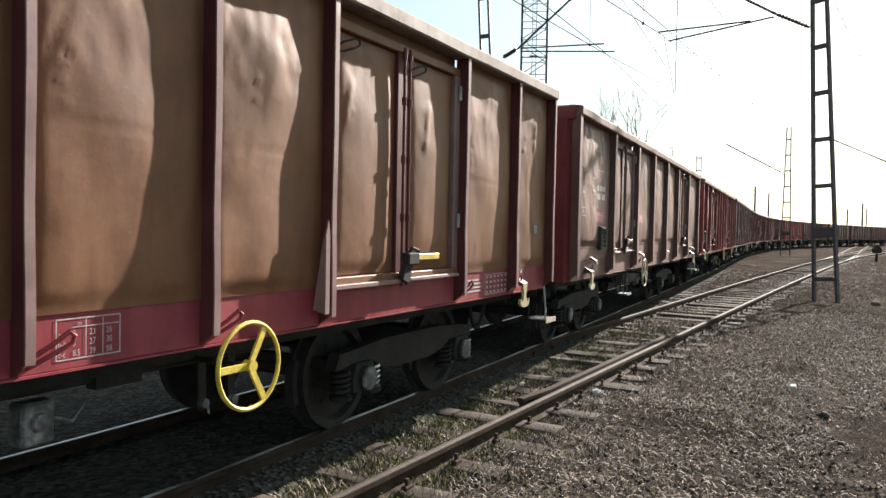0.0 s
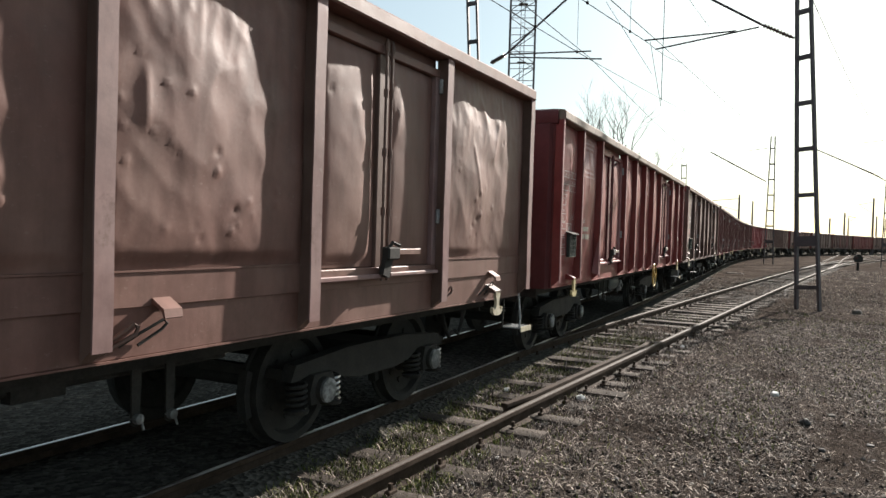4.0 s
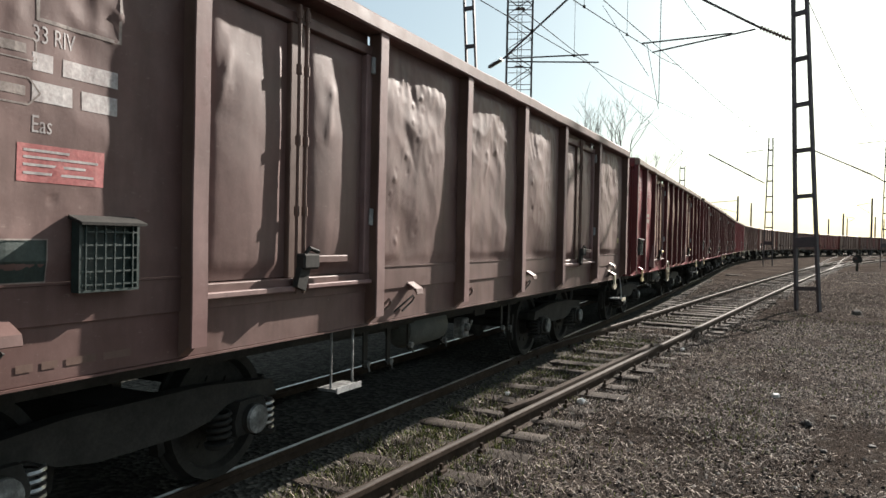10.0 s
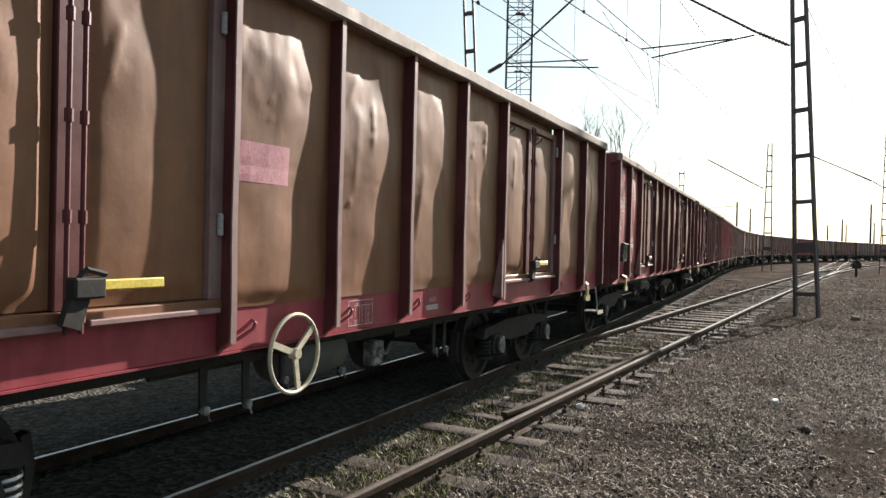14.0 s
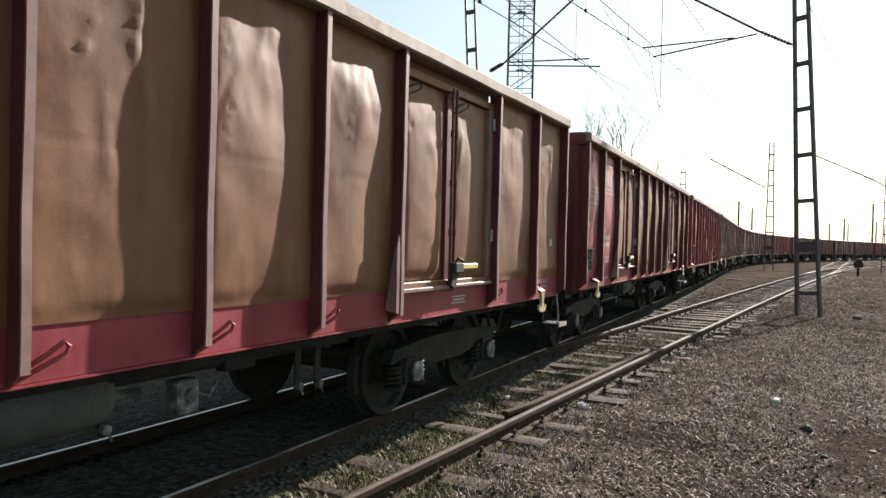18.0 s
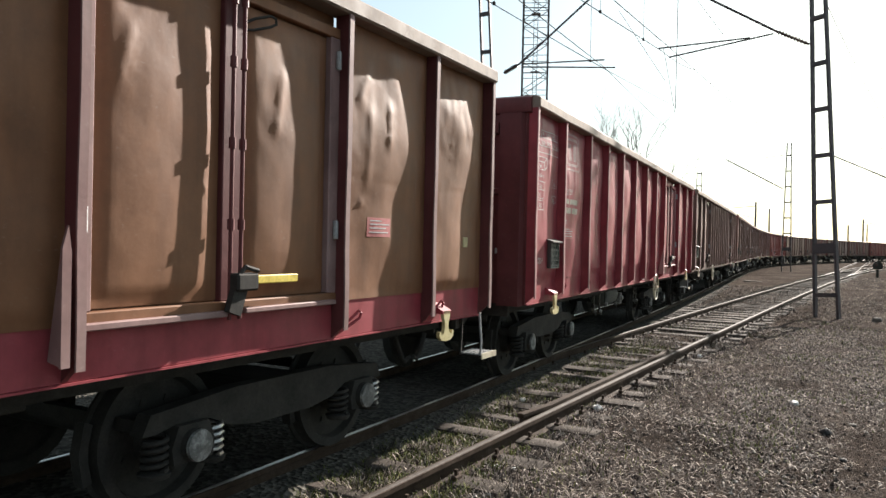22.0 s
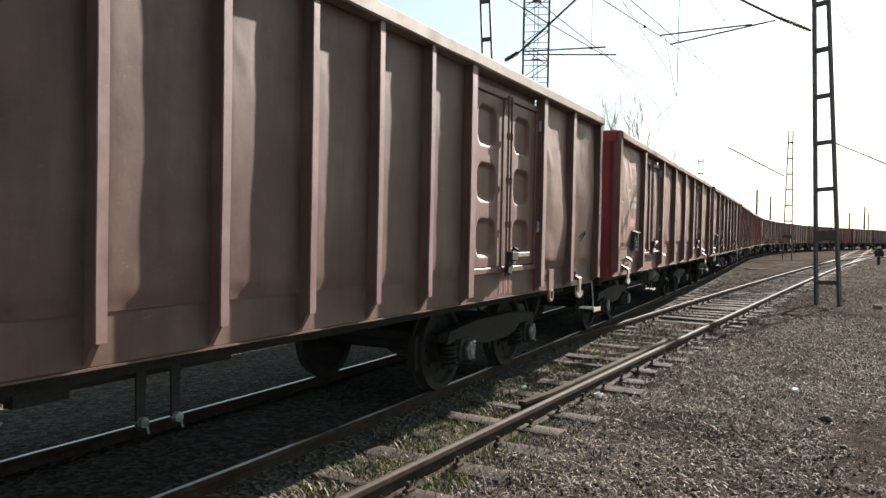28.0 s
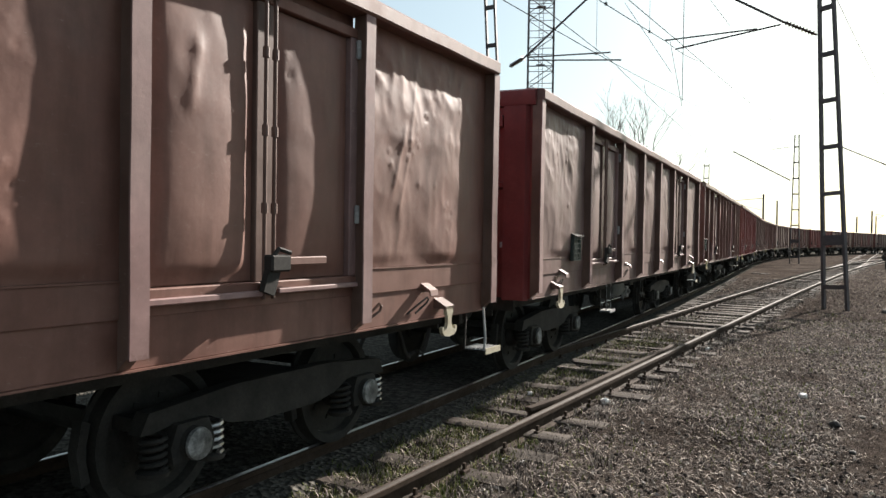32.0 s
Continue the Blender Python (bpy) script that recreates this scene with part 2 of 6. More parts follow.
# ---------------------------------------------------------------- shape helpers
def box(bm, x0, x1, y0, y1, z0, z1, bevel=0.0):
    vs = [bm.verts.new(c) for c in ((x0, y0, z0), (x1, y0, z0), (x1, y1, z0), (x0, y1, z0), (x0, y0, z1), (x1, y0, z1), (x1, y1, z1), (x0, y1, z1))]
    fs = [bm.faces.new([vs[i] for i in f]) for f in ((3, 2, 1, 0), (4, 5, 6, 7), (0, 1, 5, 4), (1, 2, 6, 5), (2, 3, 7, 6), (3, 0, 4, 7))]
    if bevel:
        edges = list({e for f in fs for e in f.edges})
        bmesh.ops.bevel(bm, geom=edges, offset=bevel, segments=1, affect="EDGES")
    return vs


def prism(bm, outline, axis, a, b):
    """An outline in the two other axes, drawn out along axis from a to b."""
    def at(p, v):
        return {"x": (v, p[0], p[1]), "y": (p[0], v, p[1]), "z": (p[0], p[1], v)}[axis]
    lo, hi = [bm.verts.new(at(p, a)) for p in outline], [bm.verts.new(at(p, b)) for p in outline]
    n = len(outline)
    fs = [bm.faces.new(lo[::-1]), bm.faces.new(hi)]
    fs += [bm.faces.new((lo[i], lo[(i + 1) % n], hi[(i + 1) % n], hi[i])) for i in range(n)]
    bmesh.ops.recalc_face_normals(bm, faces=fs)


def tube(bm, points, r, seg=6, r_end=None, closed=False):
    pts = [Vector(p) for p in points]
    rings, n = [], len(pts)
    side = None
    for i, p in enumerate(pts):
        d = (pts[(i + 1) % n] - pts[i - 1]) if closed else (pts[min(i + 1, n - 1)] - pts[max(i - 1, 0)])
        d.normalize()
        if side is None:
            side = d.orthogonal().normalized()
        side = (side - d * side.dot(d)).normalized()
        up = d.cross(side)
        rr = r if r_end is None else r + (r_end - r) * i / (n - 1)
        rings.append([bm.verts.new(p + (side * math.cos(2 * math.pi * k / seg) + up * math.sin(2 * math.pi * k / seg)) * rr) for k in range(seg)])
    for i in range(n if closed else n - 1):
        a, b = rings[i], rings[(i + 1) % n]
        for k in range(seg):
            bm.faces.new((a[k], a[(k + 1) % seg], b[(k + 1) % seg], b[k]))
    if not closed:
        bm.faces.new(rings[0][::-1]), bm.faces.new(rings[-1])


def lathe(bm, profile, centre, axis="x", seg=24):
    """profile: (along, radius) pairs turned round an axis through centre."""
    c = Vector(centre)
    rings = []
    for a, r in profile:
        ring = []
        for k in range(seg):
            u, v = r * math.cos(2 * math.pi * k / seg), r * math.sin(2 * math.pi * k / seg)
            ring.append(bm.verts.new(c + Vector({"x": (a, u, v), "y": (u, a, v), "z": (u, v, a)}[axis])))
        rings.append(ring)
    fs = []
    for a, b in zip(rings, rings[1:]):
        fs += [bm.faces.new((a[k], a[(k + 1) % seg], b[(k + 1) % seg], b[k])) for k in range(seg)]
    fs += [bm.faces.new(rings[0][::-1]), bm.faces.new(rings[-1])]
    bmesh.ops.recalc_face_normals(bm, faces=fs)


def smooth(me, limit=40):
    for p in me.polygons:
        p.use_smooth = True
    if hasattr(me, "set_sharp_from_angle"):
        me.set_sharp_from_angle(angle=radians(limit))
    return me


MESHES = {}


def mesh(key, build, limit=35):
    """The mesh of that key, built once: build(bm) fills it."""
    if key not in MESHES:
        bm = bmesh.new()
        build(bm)
        me = bpy.data.meshes.new(str(key[0]) if isinstance(key, tuple) else key)
        bm.to_mesh(me)
        bm.free()
        me.materials.append(None)
        MESHES[key] = smooth(me, limit)
    return MESHES[key]


def put(name, me, material, parent, at=(0, 0, 0), turn=(0, 0, 0), label=""):
    """One mesh object under parent, with a material of its own."""
    ob = new(name, me)
    ob.material_slots[0].link = "OBJECT"
    ob.material_slots[0].material = material
    ob.parent = parent
    ob.matrix_basis = pose(*at, *turn)
    if label:
        ob["label"] = label
    return ob


def part(name, build, material, parent=None, label="", limit=35):
    return put(name, mesh((name, id(build), len(MESHES)), build, limit), material, parent, label=label)


def thing(name, label, category, m=None, group="", kind=""):
    ob = new(name)
    ob.empty_display_size = 0.2
    if m is not None:
        ob.matrix_basis = m
    return tagged(ob, label, category, group, kind)


# ---------------------------------------------------------------- the lines of the tracks
SIDE = 2.925                      # from the eye to the wagon side that it faces
HALF = 1.625
BENDS = ((0, -7.03), (12, -1.77), (25, 0.09), (40, -1.02), (60, 1.79), (90, 5.15), (130, 2.4), (200, 1.6), (420, 1.6))
STEP = 0.5
PATH = [(-SIDE - HALF, 0.0, 0.0)]
for i in range(840):
    s = (i + 0.5) * STEP
    k = float(np.interp(s, [b[0] for b in BENDS], [b[1] for b in BENDS])) * 1e-3
    x, y, h = PATH[-1]
    h2 = h + k * STEP
    PATH.append((x + math.sin((h + h2) / 2) * STEP, y + math.cos((h + h2) / 2) * STEP, h2))


def main_line(s, across=0.0):
    """The point at s metres along the train's track, across to its right, and the heading."""
    if s <= 0:
        x, y, h = PATH[0][0], s, 0.0
    else:
        i = min(int(s / STEP), len(PATH) - 2)
        f = s / STEP - i
        x, y, h = (a + (b - a) * f for a, b in zip(PATH[i], PATH[i + 1]))
    return x + across * math.cos(h), y - across * math.sin(h), h


def side_line(y, across=0.0):
    """The second track, by y: its centre line bends gently to the right."""
    yy = min(y, 120.0)
    x = -3.70 + 0.028 * yy + 0.00025 * yy * yy + max(0.0, y - 120.0) * 0.088
    h = math.atan(0.028 + 0.0005 * yy)
    return x + across * math.cos(h), y - across * math.sin(h), h


def run(t):
    """How far the train has come since 13 s."""
    u = t - 13.0
    return 3.9927 * u + 0.018687 * u * u - 4.73e-5 * u ** 3


# ---------------------------------------------------------------- rails and sleepers
RAIL = ((-0.036, 0.0), (-0.036, -0.035), (-0.009, -0.05), (-0.009, -0.135), (-0.07, -0.15), (-0.07, -0.16), (0.07, -0.16), (0.07, -0.15), (0.009, -0.135), (0.009, -0.05), (0.036, -0.035), (0.036, 0.0))


def sweep(bm, line, outline):
    rings = []
    for x, y, h in line:
        rings.append([bm.verts.new((x + a * math.cos(h), y - a * math.sin(h), z)) for a, z in outline])
    n = len(outline)
    for p, q in zip(rings, rings[1:]):
        for i in range(n):
            bm.faces.new((p[i], p[(i + 1) % n], q[(i + 1) % n], q[i]))
    bm.faces.new(rings[0]), bm.faces.new(rings[-1][::-1])
    bmesh.ops.recalc_face_normals(bm, faces=bm.faces)


def rail(name, line, head, label, lift=0.0):
    def web(bm):
        sweep(bm, line, [(a, z + lift) for a, z in RAIL])
    def crown(bm):
        sweep(bm, line, [(-0.022, lift - 0.002), (-0.016, lift + 0.004), (0.016, lift + 0.004), (0.022, lift - 0.002)])
    ob = part(name, web, RAIL_SIDE, None)
    tagged(ob, label, "rail", kind="structure")
    part("rail_head", crown, head, ob, "bright worn running surface")
    return ob


S_MAIN = [-8 + 2 * i for i in range(16)] + [25 + 5 * i for i in range(60)]
Y_SIDE = [-4 + 2 * i for i in range(20)] + [38 + 5 * i for i in range(56)]
for a in (-0.7525, 0.7525):
    rail("rail_main", [main_line(s, a) for s in S_MAIN], RAIL_TOP, "rusty steel rail with polished head under the train")
rail("rail_side", [side_line(y, 0.7525) for y in Y_SIDE], RAIL_DULL, "rusty steel rail with dull worn head")
rail("rail_side", [side_line(y, -0.7525) for y in Y_SIDE if y > 9], RAIL_DULL, "rusty steel rail with dull worn head")
# check rail opposite the crossing nose, flared at both ends
CHECK = [side_line(y, 0.7525 - 0.115 - (0.06 if y in (7.0, 12.8) else 0.0)) for y in (7.0, 7.6, 8.5, 10.0, 11.5, 12.2, 12.8)]
rail("check_rail", CHECK, RAIL_SIDE, "short check rail with flared ends beside the running rail", 0.012)


def sleeper_mesh(bm, length, seed):
    rnd = random.Random(seed)
    n = 7
    rows = []
    for i in range(n):
        u = -length / 2 + length * i / (n - 1)
        j = [rnd.uniform(-0.008, 0.008) for _ in range(6)]
        rows.append([bm.verts.new((u + (j[5] * 3 if i in (0, n - 1) else 0), y + dy, z + dz)) for y, dy, z, dz in
                     ((-0.125, j[0], -0.16, 0), (-0.12, j[1], -0.015, j[3]), (-0.09, j[1], 0.0, j[4]), (0.09, j[2], 0.0, j[3]), (0.12, j[2], -0.015, j[4]), (0.125, j[0], -0.16, 0))])
    for p, q in zip(rows, rows[1:]):
        for k in range(5):
            bm.faces.new((p[k], p[k + 1], q[k + 1], q[k]))
    bm.faces.new(rows[0]), bm.faces.new(rows[-1][::-1])
    bmesh.ops.recalc_face_normals(bm, faces=bm.faces)


# ---------------------------------------------------------------- ground
def ground_height(x, y):
    """Soil level: a little under the sleepers' tops, uneven, a low bank beyond the tracks."""
    z = -0.155 + 0.035 * noise.noise(Vector((x * 0.8, y * 0.8, 0))) + 0.02 * noise.noise(Vector((x * 3.1, y * 3.1, 4)))
    z += 0.03 * noise.noise(Vector((x * 0.15, y * 0.15, 9)))
    cx = main_line(max(y, 0))[0]
    if x < cx + 0.9:
        z -= 0.05
    elif x < side_line(y)[0] + 1.4:
        z += -0.016 if y < 12 else 0.008
    return z


def ground_sheet():
    bm = bmesh.new()
    xs = [-900, -400, -150, -60, -25, -14, -10] + [-8 + 0.16 * i for i in range(88)] + [6.5 + 0.8 * i for i in range(10)] + [18, 28, 50, 120, 300, 900]
    ys = [-300, -60, -15, -4] + [0 + 0.16 * i for i in range(130)] + [21 + 0.6 * i for i in range(50)] + [52 + 3 * i for i in range(30)] + [150, 200, 300, 500, 1000, 2500]
    grid = [[bm.verts.new((x, y, ground_height(x, y) if abs(x) < 130 and y < 310 else -0.2)) for x in xs] for y in ys]
    for a, b in zip(grid, grid[1:]):
        for i in range(len(xs) - 1):
            bm.faces.new((a[i], a[i + 1], b[i + 1], b[i]))
    me = bpy.data.meshes.new("ground")
    bm.to_mesh(me)
    bm.free()
    me.materials.append(SOIL)
    smooth(me, 80)
    return tagged(new("ground", me), "dry brown yard soil with dead grass and litter", "ground", kind="structure")


ground_sheet()


def ballast_bed(bm):
    line = [main_line(s) for s in S_MAIN]
    # reaches 14 m left so the ground seen beyond the wagons looks shaded
    sweep(bm, line, [(-14.0, -0.17), (-13.6, -0.105), (0.55, -0.105), (1.0, -0.11), (1.3, -0.24), (-14.0, -0.3)])


tagged(part("ballast_bed", ballast_bed, BALLAST), "ballast bed under and beyond the train, darkened to look shaded", "ballast", kind="structure")


# ---------------------------------------------------------------- wagons
TOP, SILL, WALL = 3.37, 1.05, 1.51        # heights over the rail, and the plates' distance from the axis


KNOBS = {}


def knobs(style, seed, w, hgt):
    """Small dings of one plate: centres, inverse squared radii and heights."""
    key = (style, seed, round(w, 3), round(hgt, 3))
    if key not in KNOBS:
        r = random.Random(seed * 1000 + 17)
        rows = []
        for _ in range({"knob": 30, "soft": 4, "leaf": 2, "flat": 1}[style]):
            cy, cz = r.uniform(0.12, w - 0.12), hgt * (0.95 - 0.85 * r.random() ** 1.5)
            for _ in range(r.choice((1, 1, 2, 3))):
                rows.append((cy, cz, r.choice((0.011, 0.013, 0.015, 0.02)), r.choice((-0.45, 0.3, 0.4, 0.5))))
                cy, cz = cy + r.uniform(-0.05, 0.05), cz + r.choice((-1, 1)) * r.uniform(0.05, 0.14)
        KNOBS[key] = np.array([(cy, cz, 1 / (rr * rr), hh * rr) for cy, cz, rr, hh in rows])
    return KNOBS[key]


CREASES = {}


def creases(style, seed, w, hgt):
    """Sharp folds of one plate: start, direction, length, height and breadth."""
    key = (style, seed, round(w, 3), round(hgt, 3))
    if key not in CREASES:
        r = random.Random(seed * 77 + 5)
        rows = []
        for _ in range({"knob": 3, "soft": 4, "leaf": 1, "flat": 0}[style]):
            a = r.uniform(-2.1, -1.0)
            rows.append((r.uniform(0.15, w - 0.2), hgt * r.uniform(0.5, 0.97), math.cos(a), math.sin(a), r.uniform(0.12, 0.5), r.choice((-0.006, 0.006, 0.009, 0.012)), r.uniform(0.02, 0.06)))
        CREASES[key] = rows
    return CREASES[key]


def dent(style, seed, w, hgt, y, z):
    """How far a plate bulges outward at (y, z) of its face."""
    edge = min(1.0, min(y, w - y) / 0.10) * min(1.0, min(z, hgt - z) / 0.10)
    edge = edge * edge * (3 - 2 * edge)
    swell = (0.040 + 0.016 * math.sin(seed * 2.7)) * (max(0.0, math.sin(math.pi * y / w)) * max(0.0, math.sin(math.pi * min(1.0, z / hgt)))) ** 0.55
    q = Vector((y * 1.2, z * 0.9, seed * 7.31))
    big = (noise.noise(q) * 0.038 + noise.noise(q * 2.4) * 0.016) * (0.35 if style == "leaf" else 1.0)
    # folds, denser under the top rail where loads knocked the plate
    up = 0.3 + 0.7 * max(0.0, (z - hgt * 0.45) / (hgt * 0.55))
    q2 = Vector((y * 3.0 + 0.9 * z, z * 3.0, seed * 3.7 + 50))
    fold = (abs(noise.noise(q2)) - 0.25) * -0.034 * up
    q3 = Vector((y * 7.5, z * 4.2, seed * 1.9))
    small = (abs(noise.noise(q3)) - 0.2) * -0.018 * up
    seam = 0.0
    if style == "soft":
        zc = hgt * 0.44 + 0.02 * math.sin(y * 2.0 + seed)
        seam = -0.002 * math.exp(-((z - zc) / 0.012) ** 2)
    k = knobs(style, seed, w, hgt)
    ding = float((k[:, 3] * np.exp(-((y - k[:, 0]) ** 2 + (z - k[:, 1]) ** 2) * k[:, 2])).sum())
    for cy, cz, ux, uz, length, h, wide in creases(style, seed, w, hgt):
        along = (y - cy) * ux + (z - cz) * uz
        off = abs((z - cz) * ux - (y - cy) * uz)
        if -0.1 < along < length + 0.1 and off < 0.25:
            ends = max(0.0, min(1.0, (along + 0.1) / 0.1, (length + 0.1 - along) / 0.1))
            ding += h * ends * math.exp(-off / wide)
    amount = {"soft": 0.9, "knob": 0.75, "leaf": 0.85, "flat": 0.16}[style]
    rough = {"soft": 0.34, "knob": 0.75, "leaf": 0.3, "flat": 0.2}[style]
    return ((big + swell) * amount + (fold + small) * rough + ding + seam + 0.008) * edge


def plate(bm, style, seed, w, hgt, step):
    ny, nz = max(4, round(w / step)), max(6, round(hgt / step))
    grid = [[bm.verts.new((dent(style, seed, w, hgt, w * i / ny, hgt * j / nz), w * i / ny, hgt * j / nz)) for i in range(ny + 1)] for j in range(nz + 1)]
    for a, b in zip(grid, grid[1:]):
        for i in range(ny):
            bm.faces.new((a[i], a[i + 1], b[i + 1], b[i]))
    # the plate's folded edges
    for row in (grid[0], grid[-1], [g[0] for g in grid], [g[-1] for g in grid]):
        back = [bm.verts.new((v.co.x - 0.03, v.co.y, v.co.z)) for v in row]
        for i in range(len(row) - 1):
            bm.faces.new((row[i], row[i + 1], back[i + 1], back[i]))
    bmesh.ops.recalc_face_normals(bm, faces=bm.faces)


def pressed_leaf(bm, w, hgt):
    """A door leaf with three round-cornered pressed fields."""
    ny, nz = 40, 90
    fields = [(hgt * a, hgt * b) for a, b in ((0.06, 0.28), (0.38, 0.60), (0.70, 0.93))]
    def depth(y, z):
        d = 0.0
        for a, b in fields:
            cy, cz, hy, hz, rr = w / 2, (a + b) / 2, w * 0.29, (b - a) / 2, 0.1
            qy, qz = max(abs(y - cy) - hy + rr, 0), max(abs(z - cz) - hz + rr, 0)
            sd = rr - math.hypot(qy, qz)
            f = max(0.0, min(1.0, sd / 0.032))
            d -= 0.042 * f * f * (3 - 2 * f)
        return d
    grid = [[bm.verts.new((depth(w * i / ny, hgt * j / nz), w * i / ny, hgt * j / nz)) for i in range(ny + 1)] for j in range(nz + 1)]
    for a, b in zip(grid, grid[1:]):
        for i in range(ny):
            bm.faces.new((a[i], a[i + 1], b[i + 1], b[i]))
    for row in (grid[0], grid[-1], [g[0] for g in grid], [g[-1] for g in grid]):
        back = [bm.verts.new((v.co.x - 0.05, v.co.y, v.co.z)) for v in row]
        for i in range(len(row) - 1):
            bm.faces.new((row[i], row[i + 1], back[i + 1], back[i]))
    bmesh.ops.recalc_face_normals(bm, faces=bm.faces)


def post_web(bm, w, deep, low, high):
    """The web of a stake; its foot slants back down to the sill."""
    prism(bm, [(0.0, SILL + 0.005), (deep - 0.012, low), (deep - 0.012, high), (0.0, high)], "y", -w * 0.32, w * 0.32)


def post_face(bm, w, deep, low, high):
    """The stake's outer plate, a little bent by knocks."""
    rows = []
    for i in range(13):
        z = low - 0.035 + (high - low + 0.035) * i / 12
        o, dy = 0.004 * noise.noise(Vector((z * 2.1, deep * 90, 1))), 0.005 * noise.noise(Vector((z * 1.4, w * 90, 7)))
        rows.append([bm.verts.new((x + o, y + dy, z)) for x, y in ((deep - 0.0118, -w / 2), (deep, -w / 2), (deep, w / 2), (deep - 0.0118, w / 2))])
    for a, b in zip(rows, rows[1:]):
        for k in range(4):
            bm.faces.new((a[k], a[(k + 1) % 4], b[(k + 1) % 4], b[k]))
    bm.faces.new(rows[0]), bm.faces.new(rows[-1][::-1])
    bmesh.ops.recalc_face_normals(bm, faces=bm.faces)


def bent_rim(bm, length):
    n = 26
    rows = []
    for i in range(n + 1):
        y = length * i / n
        dz, dx = 0.012 * noise.noise(Vector((y * 1.7, 3.0, 0))), 0.014 * noise.noise(Vector((y * 1.3, 8.0, 0)))
        rows.append([bm.verts.new((x + dx, y, z + dz)) for x, z in ((-0.03, 0.0), (0.12, 0.0), (0.135, 0.015), (0.135, 0.105), (0.11, 0.125), (-0.05, 0.14), (-0.05, 0.02))])
    for a, b in zip(rows, rows[1:]):
        for k in range(7):
            bm.faces.new((a[k], a[(k + 1) % 7], b[(k + 1) % 7], b[k]))
    bm.faces.new(rows[0]), bm.faces.new(rows[-1][::-1])
    bmesh.ops.recalc_face_normals(bm, faces=bm.faces)


def ring(bm, centre, r, thick, axis="x", seg=28, ts=8):
    c = Vector(centre)
    pts = []
    for k in range(seg):
        u, v = r * math.cos(2 * math.pi * k / seg), r * math.sin(2 * math.pi * k / seg)
        pts.append(c + Vector({"x": (0, u, v), "y": (u, 0, v), "z": (u, v, 0)}[axis]))
    tube(bm, pts, thick, ts, closed=True)


def anchor_hook(bm):
    """Flat forged towing hook with two upturned prongs, facing x."""
    half = [(0.055, 0.0), (0.055, -0.05), (0.035, -0.085), (0.03, -0.14), (0.05, -0.185), (0.09, -0.2), (0.105, -0.165), (0.125, -0.175), (0.12, -0.215), (0.08, -0.245), (0.0, -0.255)]
    outline = half + [(-y, z) for y, z in half[-2::-1]]
    prism(bm, outline, "x", 0.0, 0.03)


def hook_bracket(bm):
    prism(bm, [(-0.10, 0.0), (0.035, -0.075), (0.035, -0.10), (-0.10, -0.09)], "y", -0.075, 0.075)


def side_frame(bm):
    """Bogie side frame: arched beam with drop pedestals over the two axle boxes."""
    up = [(-1.24, 0.56), (-1.18, 0.68), (-0.72, 0.72), (-0.5, 0.74), (0.5, 0.74), (0.72, 0.72), (1.18, 0.68), (1.24, 0.56)]
    low = [(1.14, 0.56), (0.98, 0.59), (0.72, 0.58), (0.55, 0.5), (0.3, 0.46), (-0.3, 0.46), (-0.55, 0.5), (-0.72, 0.58), (-0.98, 0.59), (-1.14, 0.56)]
    prism(bm, up + low, "x", -0.055, 0.055)


def wheelset(bm):
    tread = [(-0.065, 0.10), (-0.065, 0.13), (-0.03, 0.15), (-0.03, 0.37), (-0.066, 0.39), (-0.066, 0.485), (-0.04, 0.487), (-0.032, 0.462), (0.068, 0.455), (0.068, 0.39), (0.01, 0.37), (0.01, 0.16), (0.09, 0.13), (0.09, 0.10)]
    lathe(bm, [(0.7525 + a, r) for a, r in tread], (0, 0, 0), "x", 28)
    lathe(bm, [(-0.7525 - a, r) for a, r in tread], (0, 0, 0), "x", 28)
    lathe(bm, [(-1.0, 0.07), (1.0, 0.07)], (0, 0, 0), "x", 12)
    for k in range(8):
        a = math.pi * k / 4
        box(bm, 0.755, 0.775, 0.245 * math.cos(a) - 0.02, 0.245 * math.cos(a) + 0.02, 0.245 * math.sin(a) - 0.02, 0.245 * math.sin(a) + 0.02)


def axle_box(bm):
    prism(bm, [(-0.15, -0.1), (0.15, -0.1), (0.17, 0.0), (0.12, 0.13), (-0.12, 0.13), (-0.17, 0.0)], "x", -0.07, 0.07)
    lathe(bm, [(0.07, 0.105), (0.095, 0.1), (0.11, 0.06)], (0, 0, 0), "x", 16)


def coil(bm):
    pts = [(0.07 * math.cos(2 * math.pi * k / 10), 0.07 * math.sin(2 * math.pi * k / 10), 0.20 * k / 45) for k in range(46)]
    tube(bm, pts, 0.016, 6)


